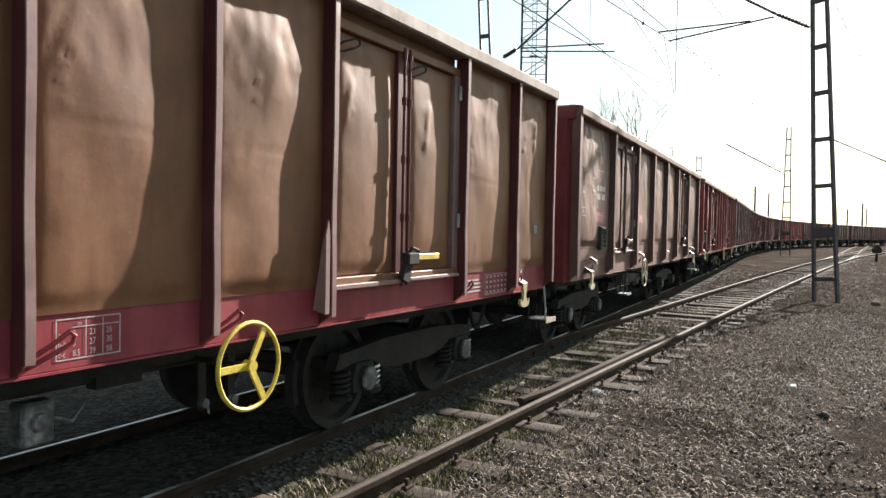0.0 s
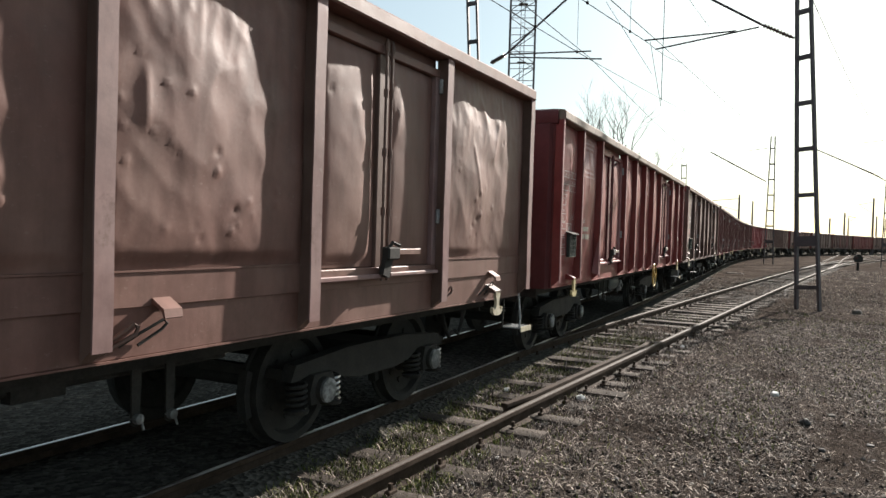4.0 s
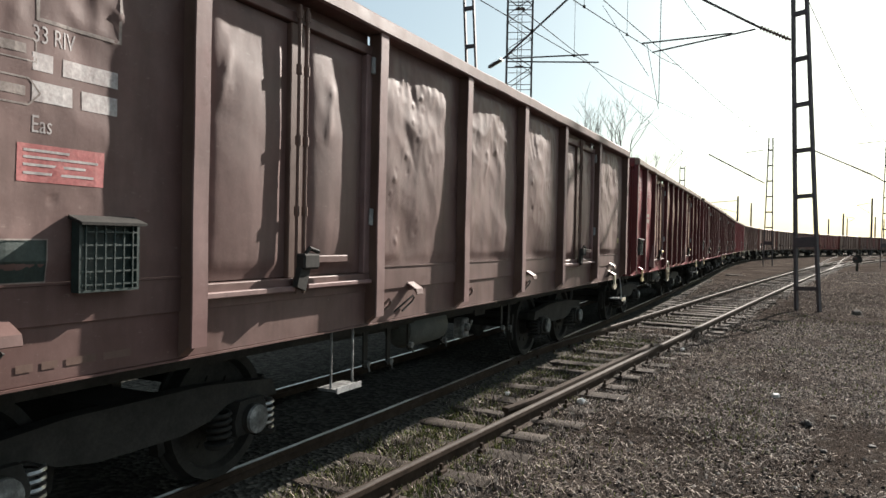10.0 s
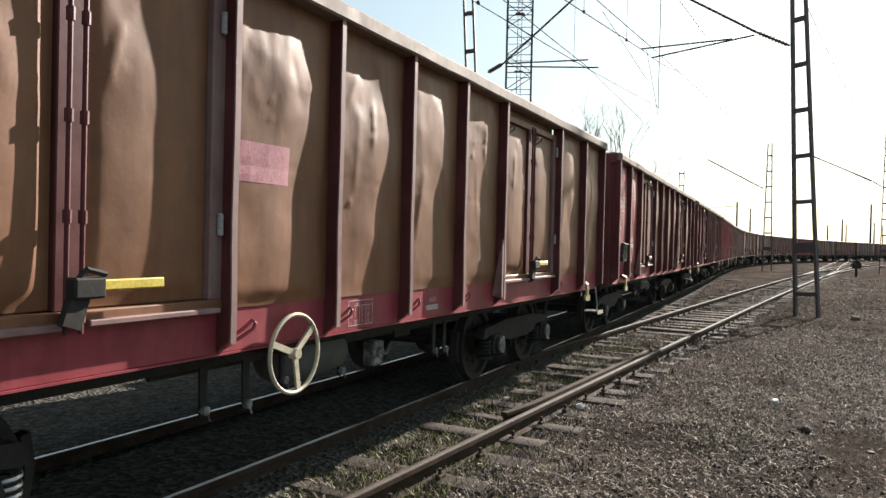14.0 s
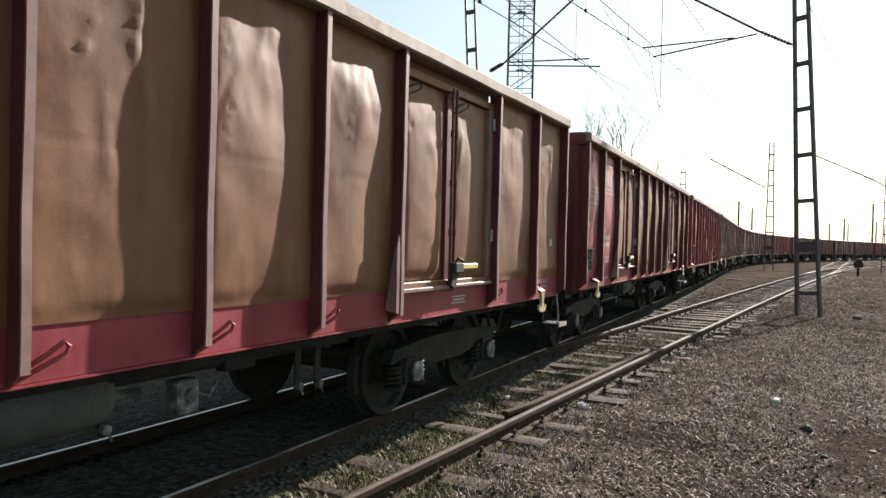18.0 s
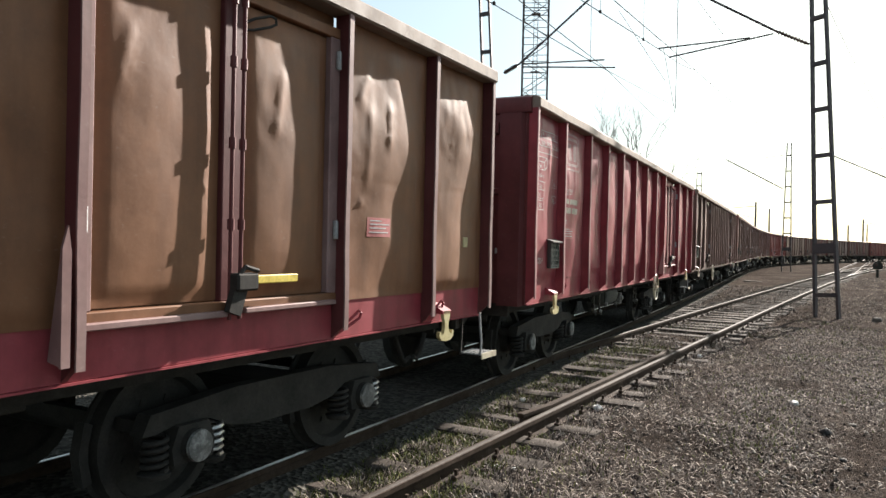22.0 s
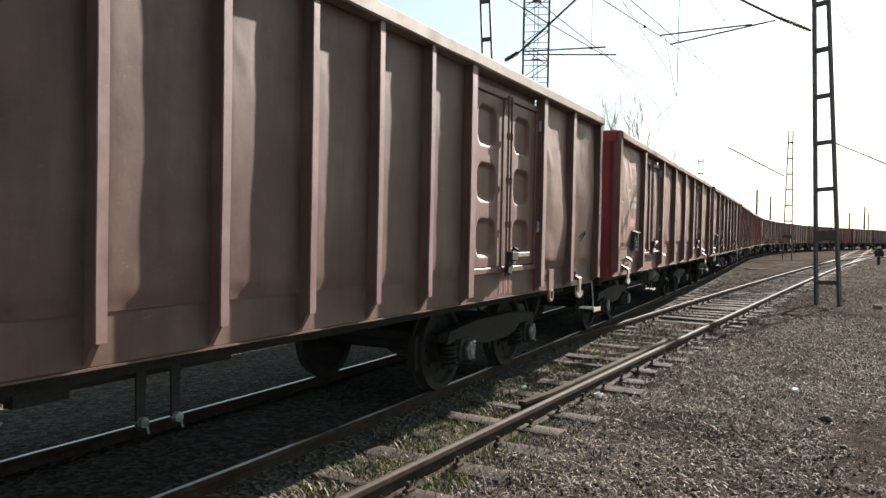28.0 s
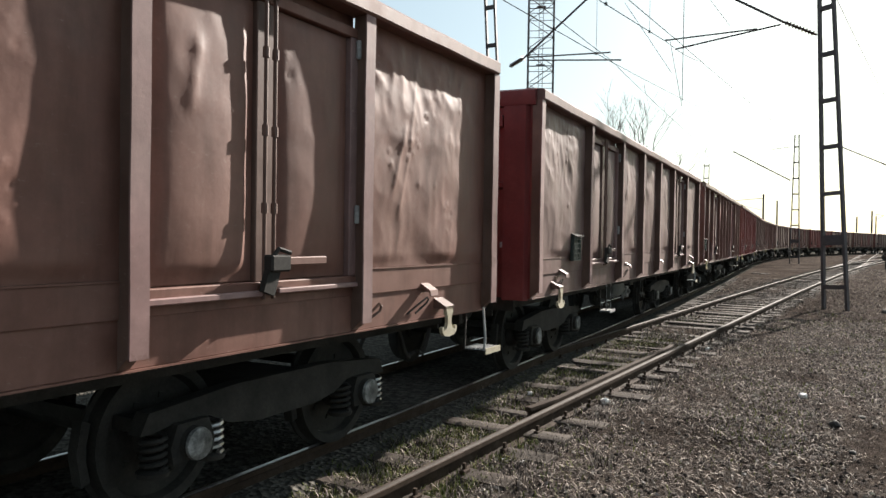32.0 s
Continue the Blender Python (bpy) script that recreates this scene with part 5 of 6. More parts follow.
rear_stencils(Wg[7], 10, (("RR", "05.2023"), ("RIF", "05.2023"), ("G", "REV")), 0.28, 1.60)
rear_stencils(Wg[2], 9, (("RR", "05"), ("RIF", "05"), ("G", "REV")), 0.04, 1.76)
sticker(Wg[2], 9, 0.06, 1.40, 0.4, 0.14)
span_table(Wg[0], 6.55, 1.09, 12.72)
sill_mark(Wg[0], 10.6, 1.07, [bar(0.06, 0.15, 0.3, 0.016), bar(0.02, 0.115, 0.38, 0.016), bar(0.0, 0.08, 0.42, 0.016), bar(0.1, 0.045, 0.3, 0.016)], 12.72)
sill_mark(Wg[0], 11.1, 1.07, grid_label(0.55, 0.2, 6, 4), 12.72)
sill_mark(Wg[0], 11.86, 1.12, grid_label(0.24, 0.17, 2, 3), 12.72)
span_table(Wg[4], 5.6, 1.08, 12.72)
sill_mark(Wg[4], 6.85, 1.11, [say("KE-GP", 0.06, 0.07, 0.06, 0.8), bar(0.0, 0.0, 0.24, 0.045)], 12.72)
span_table(Wg[6], 5.38, 1.05, 12.72)
sill_mark(Wg[6], 6.86, 1.15, [bar(0, 0.02, 0.05, 0.008), say("14.04 m", 0.06, 0, 0.055, 0.75), bar(0.24, 0.02, 0.05, 0.008)], 12.72)
sill_mark(Wg[5], 11.9, 1.10, grid_label(0.42, 0.17, 5, 3), 12.72)
sill_mark(Wg[5], 9.6, 1.13, [bar(0, 0, 0.3, 0.012), bar(0, 0.06, 0.3, 0.012), bar(0.03, 0.025, 0.24, 0.02)], 12.72)
sill_mark(Wg[5], 1.3, 1.14, [bar(0, 0, 0.08, 0.05), bar(0.12, 0, 0.08, 0.05), bar(0.24, 0, 0.16, 0.05), bar(0.44, 0, 0.2, 0.05)], 12.72)
sill_mark(Wg[6], 1.3, 1.14, [bar(0, 0, 0.08, 0.05), bar(0.12, 0, 0.08, 0.05), bar(0.24, 0, 0.16, 0.05), bar(0.44, 0, 0.2, 0.05)], 12.72)
sill_mark(Wg[7], 5.42, 1.16, [say("KE-GP", 0.06, 0.05, 0.075, 0.8), bar(0.03, -0.04, 0.3, 0.06)], 12.72)
span_table(Wg[7], 6.6, 1.09, 12.72)
sill_mark(Wg[2], 1.3, 1.15, [say("19", 0, 0, 0.08)], 12.72)
sticker(Wg[6], 8, 0.35, 1.75, 0.3, 0.14)
sticker(Wg[1], 2, 0.42, 1.88, 0.4, 0.15)
for i in (1, 3, 9):
    ty, tm = (1.13, MARK) if i == 3 else (1.18, MARK if i == 1 else WORN)
    up = 0.08 if i == 3 else 0.0
    stencil(Wg[i], 0, "weight_mark", frame_of(0.85, 2.42, 0.3, 0.1, 0.006) + [bar(0.9, 2.45, 0.2, 0.04)], WORN, "almost worn-off weight box")
    stencil(Wg[i], 0, "area_mark", hexagon(0.84, 2.24, 0.33, 0.11) + [bar(0.92, 2.275, 0.18, 0.04)], WORN)
    stencil(Wg[i], 0, "length_mark", frame_of(0.25, 2.2, 0.3, 0.1, 0.006) + [bar(0.3, 2.23, 0.2, 0.04)] + frame_of(0.25, 2.4, 0.3, 0.14, 0.006), WORN)
    stencil(Wg[i], 0, "class_mark", [say("33 RIV", ty, 2.43 + up, 0.105, 0.75)], tm)
    stencil(Wg[i], 0, "number_mark", [bar(ty, 2.31 + up, 0.1, 0.075), bar(ty + 0.15, 2.31 + up, 0.3, 0.075), bar(ty, 2.18 + up, 0.2, 0.085), bar(ty + 0.25, 2.18 + up, 0.2, 0.085)], tm, "wagon number as plain pale bars")
    stencil(Wg[i], 0, "class_mark", [say("Eas", ty, 2.05 + up, 0.105, 0.75)], tm)
    stencil(Wg[i], 0, "emblem", frame_of(ty + 0.02, 2.6, 0.44, 0.3, 0.016), WORN)
    sticker(Wg[i], 0, ty - 0.06, 1.84 + up, 0.44, 0.16)
stencil(Wg[3], 0, "painted_panel", [field(0.72, 1.49, 0.5, 0.19)], MESH_GREEN, "dark green painted panel")
stencil(Wg[3], 0, "panel_edge", frame_of(0.72, 1.49, 0.5, 0.19, 0.006), WORN, "", 0.007)
sill_mark(Wg[3], 1.1, 1.11, [bar(0, 0, 0.08, 0.035), bar(0.12, 0, 0.08, 0.035), bar(0.24, 0, 0.16, 0.035), bar(0.44, 0, 0.16, 0.035)], 12.72, material=PAINT["umber"])
for k in range(7):
    sill_mark(Wg[8], 11.9 + 0.045 * k, 1.08, [bar(0, 0.02 * (k % 3), 0.032, 0.2 - 0.03 * (k % 3))], 15.1, "rust_streak", (MARK_RED, WORN, PAINT["ochre"])[k % 3])
stencil(Wg[1], 0, "brake_mark", frame_of(0.18, 1.92, 0.33, 0.12) + [say("25.9kN", 0.2, 1.945, 0.09, 0.78)], MARK)
stencil(Wg[1], 0, "depot_mark", [bar(0.26, 1.55, 0.09, 0.065), say("17", 0.38, 1.55, 0.085, 0.6)], WORN)
stencil(Wg[8], 0, "weight_mark", frame_of(0.1, 1.9, 0.3, 0.1, 0.006) + [say("82.5m\u00b3", 0.12, 1.92, 0.075, 0.72)] + frame_of(0.1, 1.62, 0.34, 0.2, 0.006) + [bar(0.1, 1.715, 0.34, 0.006), say("24 900", 0.13, 1.74, 0.07, 0.72), say("20.0t", 0.16, 1.64, 0.07, 0.72)] + frame_of(0.08, 1.47, 0.36, 0.1, 0.006) + [say("27.5kN", 0.1, 1.49, 0.08, 0.72)], RIM)
stencil(Wg[8], 0, "volume_mark", [bar(0.14, 2.3, 0.3, 0.03), bar(0.18, 2.38, 0.24, 0.03), bar(0.2, 2.16, 0.12, 0.02)], RIM)
# small square reflectors near the trailing corner
for i, m in ((0, PALE), (2, CREAM), (3, HOOK), (5, CREAM), (6, HOOK)):
    put("reflector", mesh("reflector", lambda bm: box(bm, 0.0, 0.02, 0, 0.09, 0, 0.09, 0.006)), m, Wg[i], (WALL + 0.02, 12.72 / 2 - 0.41, 1.68), label="small square reflector plate")
# pink chalk patch on one plate
stencil(Wg[4], 3, "paint_patch", [field(0.05, 2.05, 0.5, 0.24)], surface("faded_pink_spray", (0.32, 0.12, 0.14), (0.42, 0.16, 0.19), (0.45, 0.2, 0.2), 9.0), "faded pink spray patch")
# sprayed scrawls without letters
def scrawl(n, y0_, z0_, step, size, thick, seed):
    r, out = random.Random(seed), []
    for k in range(n):
        a0, cy, cz, r0 = r.uniform(0, 6), y0_ + step * k, z0_ + size * 0.8 * math.sin(k * 1.7), r.uniform(0.5, 1.0) * size
        q = [(cy + 0.7 * r0 * math.cos(a0 + 0.5 * i), cz + 1.4 * r0 * math.sin(a0 + 0.5 * i)) for i in range(9)]
        out += [stroke(q[i], q[i + 1], thick) for i in range(8)]
    return out


SPRAY = surface("dark_grey_spray_paint", (0.05, 0.035, 0.036), (0.075, 0.055, 0.056), (0.11, 0.075, 0.075), 9.0)
TEAL = surface("faded_teal_spray_paint", (0.07, 0.055, 0.038), (0.09, 0.07, 0.046), (0.13, 0.085, 0.05), 5.0)
stencil(Wg[7], 9, "spray_scrawl", scrawl(8, 0.12, 1.82, 0.095, 0.17, 0.03, 12) + [stroke((0.3, 2.12), (0.58, 2.1), 0.03), stroke((0.32, 2.2), (0.56, 2.19), 0.03)], SPRAY, "dark sprayed scrawl without letters")
stencil(Wg[6], 4, "spray_scrawl", scrawl(5, 0.15, 1.75, 0.17, 0.2, 0.045, 34) + [stroke((0.05, 2.1), (0.7, 2.14), 0.045), stroke((0.1, 1.45), (0.8, 1.52), 0.05)], TEAL, "faded teal sprayed shapes")
stencil(Wg[6], 3, "scuffed_band", [field(0.04, 2.52, 0.8, 0.15)], MAUVE, "pale scuffed band across the plate")


# ---------------------------------------------------------------- masts, brackets and wires
def bracket(label, root, knee, tip, arms):
    """A slanting bracket tube on its insulator, with two registration arms."""
    b = thing("catenary_bracket", label, "catenary bracket", group="catenary brackets")
    p0, p1 = Vector(root), Vector(knee)
    u = (p1 - p0).normalized()
    ins = put("insulator", mesh(("insulator", root), lambda bm: tube(bm, [p0, p1], 0.035, 8)), GLAZE, b, label="ribbed brown porcelain insulator")
    for i in range(9):
        c = p0.lerp(p1, 0.12 + 0.095 * i)
        put("insulator_disc", mesh(("insulator_disc", root, i), lambda bm: tube(bm, [c - u * 0.02, c + u * 0.02], 0.085, 10, 0.05)), GLAZE, ins)
    put("strut", mesh(("strut", root), lambda bm: tube(bm, [knee, tip], 0.035 if root[1] < 40 else 0.055, 8)), MAST, b)
    for i, (p, q) in enumerate(arms):
        put("registration_arm", mesh(("registration_arm", root, i), lambda bm: tube(bm, [p, q], 0.024, 6)), MAST, b)
    return b


bracket("slanting steel bracket with insulator on the near mast", (-1.29, 23.7, 7.59), (-2.19, 23.7, 8.08), (-6.4, 23.7, 10.75), (((-2.23, 23.7, 8.0), (-5.21, 23.7, 7.61)), ((-2.86, 23.7, 7.95), (-5.53, 23.7, 7.92))))
bracket("slanting steel bracket behind the train", (-10.75, 23.6, 7.6), (-10.2, 23.6, 7.85), (-6.9, 23.6, 10.4), (((-10.1, 23.6, 7.85), (-7.21, 23.6, 7.71)), ((-10.1, 23.6, 7.75), (-6.86, 23.6, 7.43))))
bracket("distant slanting bracket between the tracks", (-5.5, 69.5, 6.9), (-6.3, 69.45, 7.35), (-10.04, 68.97, 9.47), (((-5.5, 69.5, 9.75), (-7.0, 69.3, 9.55)),))
bracket("distant slanting bracket beside the tracks", (3.4, 72.0, 7.1), (2.6, 72.0, 7.65), (-2.09, 71.97, 9.96), (((3.2, 72.0, 10.45), (1.3, 72.0, 10.25)),))


def wire(name, label, ends, sag=0.0, r=0.015, droppers=None):
    a, b = (Vector(e) for e in ends)
    w = thing(name, label, "overhead wire", group="overhead wires")
    n = 14
    put("line", mesh((name, tuple(ends[0]), tuple(ends[1])), lambda bm: tube(bm, [a.lerp(b, i / n) - Vector((0, 0, sag * 4 * (i / n) * (1 - i / n))) for i in range(n + 1)], r, 5)), WIRE, w)
    if droppers:
        lo_a, lo_b, count = Vector(droppers[0]), Vector(droppers[1]), droppers[2]
        for i in range(count):
            f = (i + 0.5) / count
            top = a.lerp(b, f) - Vector((0, 0, sag * 4 * f * (1 - f)))
            bot = lo_a.lerp(lo_b, f)
            put("dropper", mesh((name, "dropper", tuple(ends[0]), i), lambda bm: tube(bm, [top, bot], 0.007, 4)), WIRE, w)
            put("clamp", mesh("wire_clamp", lambda bm: box(bm, -0.03, 0.03, -0.04, 0.04, -0.06, 0.02, 0.01)), WIRE, w, tuple(bot))
    return w


wire("contact_wire", "thin dark contact wire over the far track", ((-8.3, 2.0, 7.35), (-7.1, 23.6, 7.35)), 0.05, 0.012)
wire("contact_wire", "thin dark contact wire over the far track", ((-7.1, 23.6, 7.35), (-10.52, 69.4, 12.28)), 0.1, 0.01)
wire("messenger_wire", "sagging messenger wire over the far track with droppers", ((-8.3, 2.0, 9.95), (-7.1, 23.6, 9.95)), 0.9, 0.011, ((-8.3, 2.0, 7.35), (-7.1, 23.6, 7.35), 7))
wire("contact_wire", "second contact wire over the far track", ((-6.7, 2.0, 7.49), (-7.24, 23.6, 7.49)), 0.05, 0.012)
wire("contact_wire", "second contact wire over the far track", ((-7.24, 23.6, 7.49), (-12.4, 69.4, 9.89)), 0.1, 0.01)
wire("contact_wire", "dark contact wire over the train", ((-7.89, 2.0, 7.84), (-5.44, 23.7, 7.84)), 0.05, 0.013)
wire("contact_wire", "dark contact wire over the train", ((-5.44, 23.7, 7.84), (-5.9, 32.0, 9.03)), 0.1, 0.01)
wire("messenger_wire", "messenger wire over the train with droppers", ((-7.89, 2.0, 10.44), (-5.44, 23.7, 10.44)), 0.9, 0.011, ((-7.89, 2.0, 7.84), (-5.44, 23.7, 7.84), 7))
wire("contact_wire", "second contact wire over the train", ((-6.16, 2.0, 7.86), (-5.14, 23.7, 7.86)), 0.05, 0.013)
wire("contact_wire", "second contact wire over the train", ((-5.14, 23.7, 7.86), (-6.08, 69.4, 11.2)), 0.1, 0.01)
wire("stay_wire", "thin slanting stay above the near bracket", ((-6.81, 23.7, 9.26), (-5.29, 23.7, 6.87)), 0.0, 0.008)
wire("stay_wire", "thin slanting stay below the near bracket", ((-5.37, 23.7, 7.88), (-4.97, 23.7, 5.83)), 0.0, 0.009)
wire("stay_wire", "thin slanting stay beside the near mast", ((-4.43, 23.7, 9.32), (-3.62, 23.7, 8.13)), 0.0, 0.008)
wire("feeder_wire", "thin feeder wire from the near mast to the next", ((-0.6, 23.7, 4.4), (3.36, 72.0, 7.16)), 0.0, 0.012)
wire("earth_wire", "thin earth wire from mast to mast", ((-1.0, 23.7, 9.0), (3.2, 72.0, 10.7)), 0.55, 0.012)
wire("earth_wire", "thin earth wire from mast to mast", ((3.2, 72.0, 10.7), (14.0, 125.0, 10.4)), 0.9, 0.014)
wire("tension_line", "hanging line with a small weight", ((-4.97, 23.7, 11.0), (-4.97, 23.7, 6.0)), 0.0, 0.012)


def pole(label, x, y, height, r=0.16, arm=0.0):
    p = thing("distant_pole", label, "pole", pose(x, y, -0.2), group="distant poles")
    put("shaft", mesh(("shaft", height, r), lambda bm: tube(bm, [(0, 0, -0.1), (0, 0, height)], r, 8, r * 0.7)), MAST, p)
    if arm:
        put("arm", mesh(("arm", arm, height), lambda bm: (tube(bm, [(0, 0, height * 0.93), (arm, 0, height * 0.88)], 0.05, 6), tube(bm, [(0, 0, height * 0.72), (arm, 0, height * 0.88)], 0.03, 6))), MAST, p)
    return p


lattice_mast("catenary_mast", -14.85, 83.7, 10.1, 0.6, 0, "distant catenary mast beyond the train", 0.5)
pole("slim dark pole far beyond the train", -14.9, 136.2, 9.9, 0.2, -6.0)
pole("slim dark pole far beyond the train", -14.9, 159.0, 9.9, 0.2)
pole("slim dark pole far beyond the train", -9.5, 210.0, 9.0, 0.22)
pole("slim dark pole far down the line", 1.5, 205.0, 9.6, 0.25, 2.5)
pole("slim dark pole far down the line", -2.0, 250.0, 9.6, 0.28)
pole("slim dark pole far down the line", 6.0, 165.0, 11.0, 0.22, -2.5)
pole("slim dark pole far down the line", 12.0, 300.0, 12.0, 0.3)
pole("slim dark pole far down the line", 15.5, 260.0, 14.0, 0.3, 3.0)
pole("slim dark pole far down the line", 22.5, 330.0, 13.0, 0.35)
pole("slim dark pole far down the line", 9.5, 140.0, 9.5, 0.2, -2.0)
pole("slim dark pole far down the line", 19.0, 390.0, 14.0, 0.3)
pole("slim dark pole far down the line", 26.0, 420.0, 16.0, 0.3)
pole("slim dark pole far down the line", 4.0, 350.0, 13.0, 0.3)
lattice_mast("catenary_mast", 11.5, 128.0, 10.5, 0.7, 0, "distant catenary mast by the sidings", 0.5)

# lattice tower beyond the train
tower = thing("lattice_tower", "tall grey lattice tower with a small platform", "lattice tower", pose(-28.3, 69.5, -0.2, 0, 0, 22))
TW, TH = 1.25, 34.0
for sx in (-1, 1):
    for sy in (-1, 1):
        put("tower_leg", mesh(("tower_leg", sx, sy), lambda bm: tube(bm, [(sx * TW, sy * TW, -0.2), (sx * TW * 0.98, sy * TW * 0.98, TH)], 0.085, 6)), MAST, tower)
lev = [1.7 * i for i in range(21)]
for i, (z0, z1) in enumerate(zip(lev, lev[1:])):
    for k, (ax, ay) in enumerate(((1, 0), (0, 1), (-1, 0), (0, -1))):
        p = [(TW if ax > 0 else -TW if ax < 0 else -TW, TW if ay > 0 else -TW if ay < 0 else -TW), (TW if ax > 0 else -TW if ax < 0 else TW, TW if ay > 0 else -TW if ay < 0 else TW)]
        a, b = (p[0], p[1]) if (i + k) % 2 else (p[1], p[0])
        put("brace", mesh(("brace", k, (i + k) % 2), lambda bm: tube(bm, [(*a, 0), (*b, 1.7)], 0.04, 5)), MAST, tower, (0, 0, z0))
        put("strut", mesh(("tower_strut", k), lambda bm: tube(bm, [(*p[0], 0), (*p[1], 0)], 0.035, 5)), MAST, tower, (0, 0, z0))
for z in (19.2, 25.0):
    put("platform", mesh("tower_platform", lambda bm: (box(bm, -1.3, 1.3, -1.3, -1.2, 0, 0.07), box(bm, -1.3, 1.3, 1.2, 1.3, 0, 0.07), box(bm, -1.3, -1.2, -1.2, 1.2, 0, 0.07), box(bm, 1.2, 1.3, -1.2, 1.2, 0, 0.07), box(bm, -0.45, 0.45, 0.5, 1.2, 0, 0.05))), MAST, tower, (0, 0, z))
put("ladder", mesh("tower_ladder", lambda bm: (tube(bm, [(-0.2, 0.9, 0), (-0.2, 0.9, TH)], 0.03, 5), tube(bm, [(0.2, 0.9, 0), (0.2, 0.9, TH)], 0.03, 5), *[tube(bm, [(-0.2, 0.9, 0.4 * i), (0.2, 0.9, 0.4 * i)], 0.018, 4) for i in range(1, 84)])), MAST, tower)


# bare tree
def grow(bm, p, d, length, r, depth, rnd):
    pts = [p]
    for i in range(4):
        d = (d + Vector((rnd.uniform(-0.2, 0.2), rnd.uniform(-0.2, 0.2), rnd.uniform(-0.02, 0.2)))).normalized()
        pts.append(pts[-1] + d * length / 4)
    tube(bm, pts, r, 5 if depth > 2 else 3, r * 0.55)
    if depth == 0:
        return
    for k in range(rnd.choice((2, 3, 3)) if depth > 1 else 4):
        q = pts[rnd.choice((2, 3, 4))]
        side = Vector((rnd.uniform(-1, 1), rnd.uniform(-1, 1), rnd.uniform(-0.1, 0.7))).normalized()
        grow(bm, q, (d * 0.75 + side * 0.75).normalized(), length * rnd.uniform(0.55, 0.78), r * 0.55, depth - 1, rnd)


def bare_tree(x, y, height, seed, label):
    t = thing("bare_tree", label, "tree", pose(x, y, -0.25), group="bare trees")
    rnd = random.Random(seed)
    put("trunk", mesh(("trunk", seed), lambda bm: tube(bm, [(0, 0, 0), (0.1, 0, height * 0.2), (0.0, 0.1, height * 0.42)], 0.22, 8, 0.15)), BARK, t)
    for k in range(5):
        a = 2 * math.pi * k / 5 + rnd.uniform(-0.4, 0.4)
        put("limb", mesh(("limb", seed, k), lambda bm: grow(bm, Vector((0, 0.05, height * (0.3 + 0.03 * k))), Vector((math.cos(a) * 0.7, math.sin(a) * 0.7, 0.9)).normalized(), height * 0.3, 0.085, 4, rnd)), BARK, t)


bare_tree(-15.7, 57.8, 13.2, 5, "leafless tree with fine twigs behind the train")
bare_tree(-17.6, 61.0, 10.8, 8, "smaller leafless tree behind the train")

# dwarf signal by the points
sig = thing("dwarf_signal", "small dark ground signal on a short post", "railway signal", pose(1.45, 63.2, -0.17))
put("post", mesh("signal_post", lambda bm: tube(bm, [(0, 0, 0), (0, 0, 0.6)], 0.09, 8)), GEAR, sig)
put("head", mesh("signal_head", lambda bm: prism(bm, [(-0.26, 0.62), (0.26, 0.62), (0.34, 0.8), (0.26, 1.05), (0.1, 1.2), (-0.16, 1.18), (-0.34, 0.92)], "y", -0.14, 0.14)), GEAR, sig)
put("lens", mesh("signal_lens", lambda bm: lathe(bm, [(-0.2, 0.09), (-0.17, 0.11)], (0, 0, 0), "y", 12)), GLAZE, sig, (-0.1, 0, 0.95))
slab = part("weathered_slab", lambda bm: prism(bm, [(-0.5, -0.2), (0.52, -0.25), (0.5, 0.22), (-0.46, 0.26)], "z", -0.2, 0.04), WOOD)
slab.matrix_basis = pose(-5.1, 45.9, -0.13, 0, 2, 12)
tagged(slab, "dark weathered slab lying on the soil", "slab")


# ---------------------------------------------------------------- loose stones and litter that stand out
def lump(bm, r, seed, flat=0.7):
    bmesh.ops.create_icosphere(bm, subdivisions=2, radius=r)
    for v in bm.verts:
        v.co *= 1 + 0.35 * noise.noise(v.co * (1.6 / r) + Vector((seed, 0, 0)))
        v.co.z *= flat


def stone(label, x, y, r, material, seed, flat=0.7):
    s_ = part("stone", lambda bm: lump(bm, r, seed, flat), material, None, limit=30)
    s_.matrix_basis = pose(x, y, ground_height(x, y) + r * flat * 0.55, 0, 0, seed * 40)
    return tagged(s_, label, "stone", group="loose stones")


stone("white limestone lump beside the rail", -2.52, 8.29, 0.055, WHITE_STONE, 1)
stone("white limestone lump between the rails", -3.43, 8.27, 0.04, WHITE_STONE, 2)
stone("pale stone in dry grass", -0.59, 9.77, 0.05, WHITE_STONE, 3)
stone("black slag lump in dry grass", -0.22, 8.6, 0.05, SLAG, 4, 0.9)
stone("brown stone beside the mast", 0.55, 23.0, 0.13, STONE, 5)
stone("brown stone in dry grass", -0.05, 7.55, 0.035, SLAG, 6, 0.5)
stone("pale flat stone in dry grass", 0.02, 9.1, 0.04, STONE, 7, 0.4)
stone("small white pebble beside the rail", -2.3, 13.4, 0.045, WHITE_STONE, 8)
stone("flat brown stone in dry grass", 0.35, 8.1, 0.04, SLAG, 9, 0.4)
stone("pale stone in dry grass", 0.5, 10.3, 0.03, STONE, 10)

# a spill of small pale pebbles beside the rail
for i_, (dx_, dy_, r_) in enumerate(((0, 0, 0.026), (0.07, 0.05, 0.02), (-0.06, 0.03, 0.018), (0.12, -0.04, 0.022), (-0.11, 0.08, 0.016), (0.03, 0.13, 0.018), (0.18, 0.06, 0.015), (-0.03, -0.08, 0.02))):
    stone("small pale pebble in a spill beside the rail", -2.57 + dx_, 5.81 + dy_, r_, WHITE_STONE if i_ % 2 else STONE, 20 + i_, 0.5)


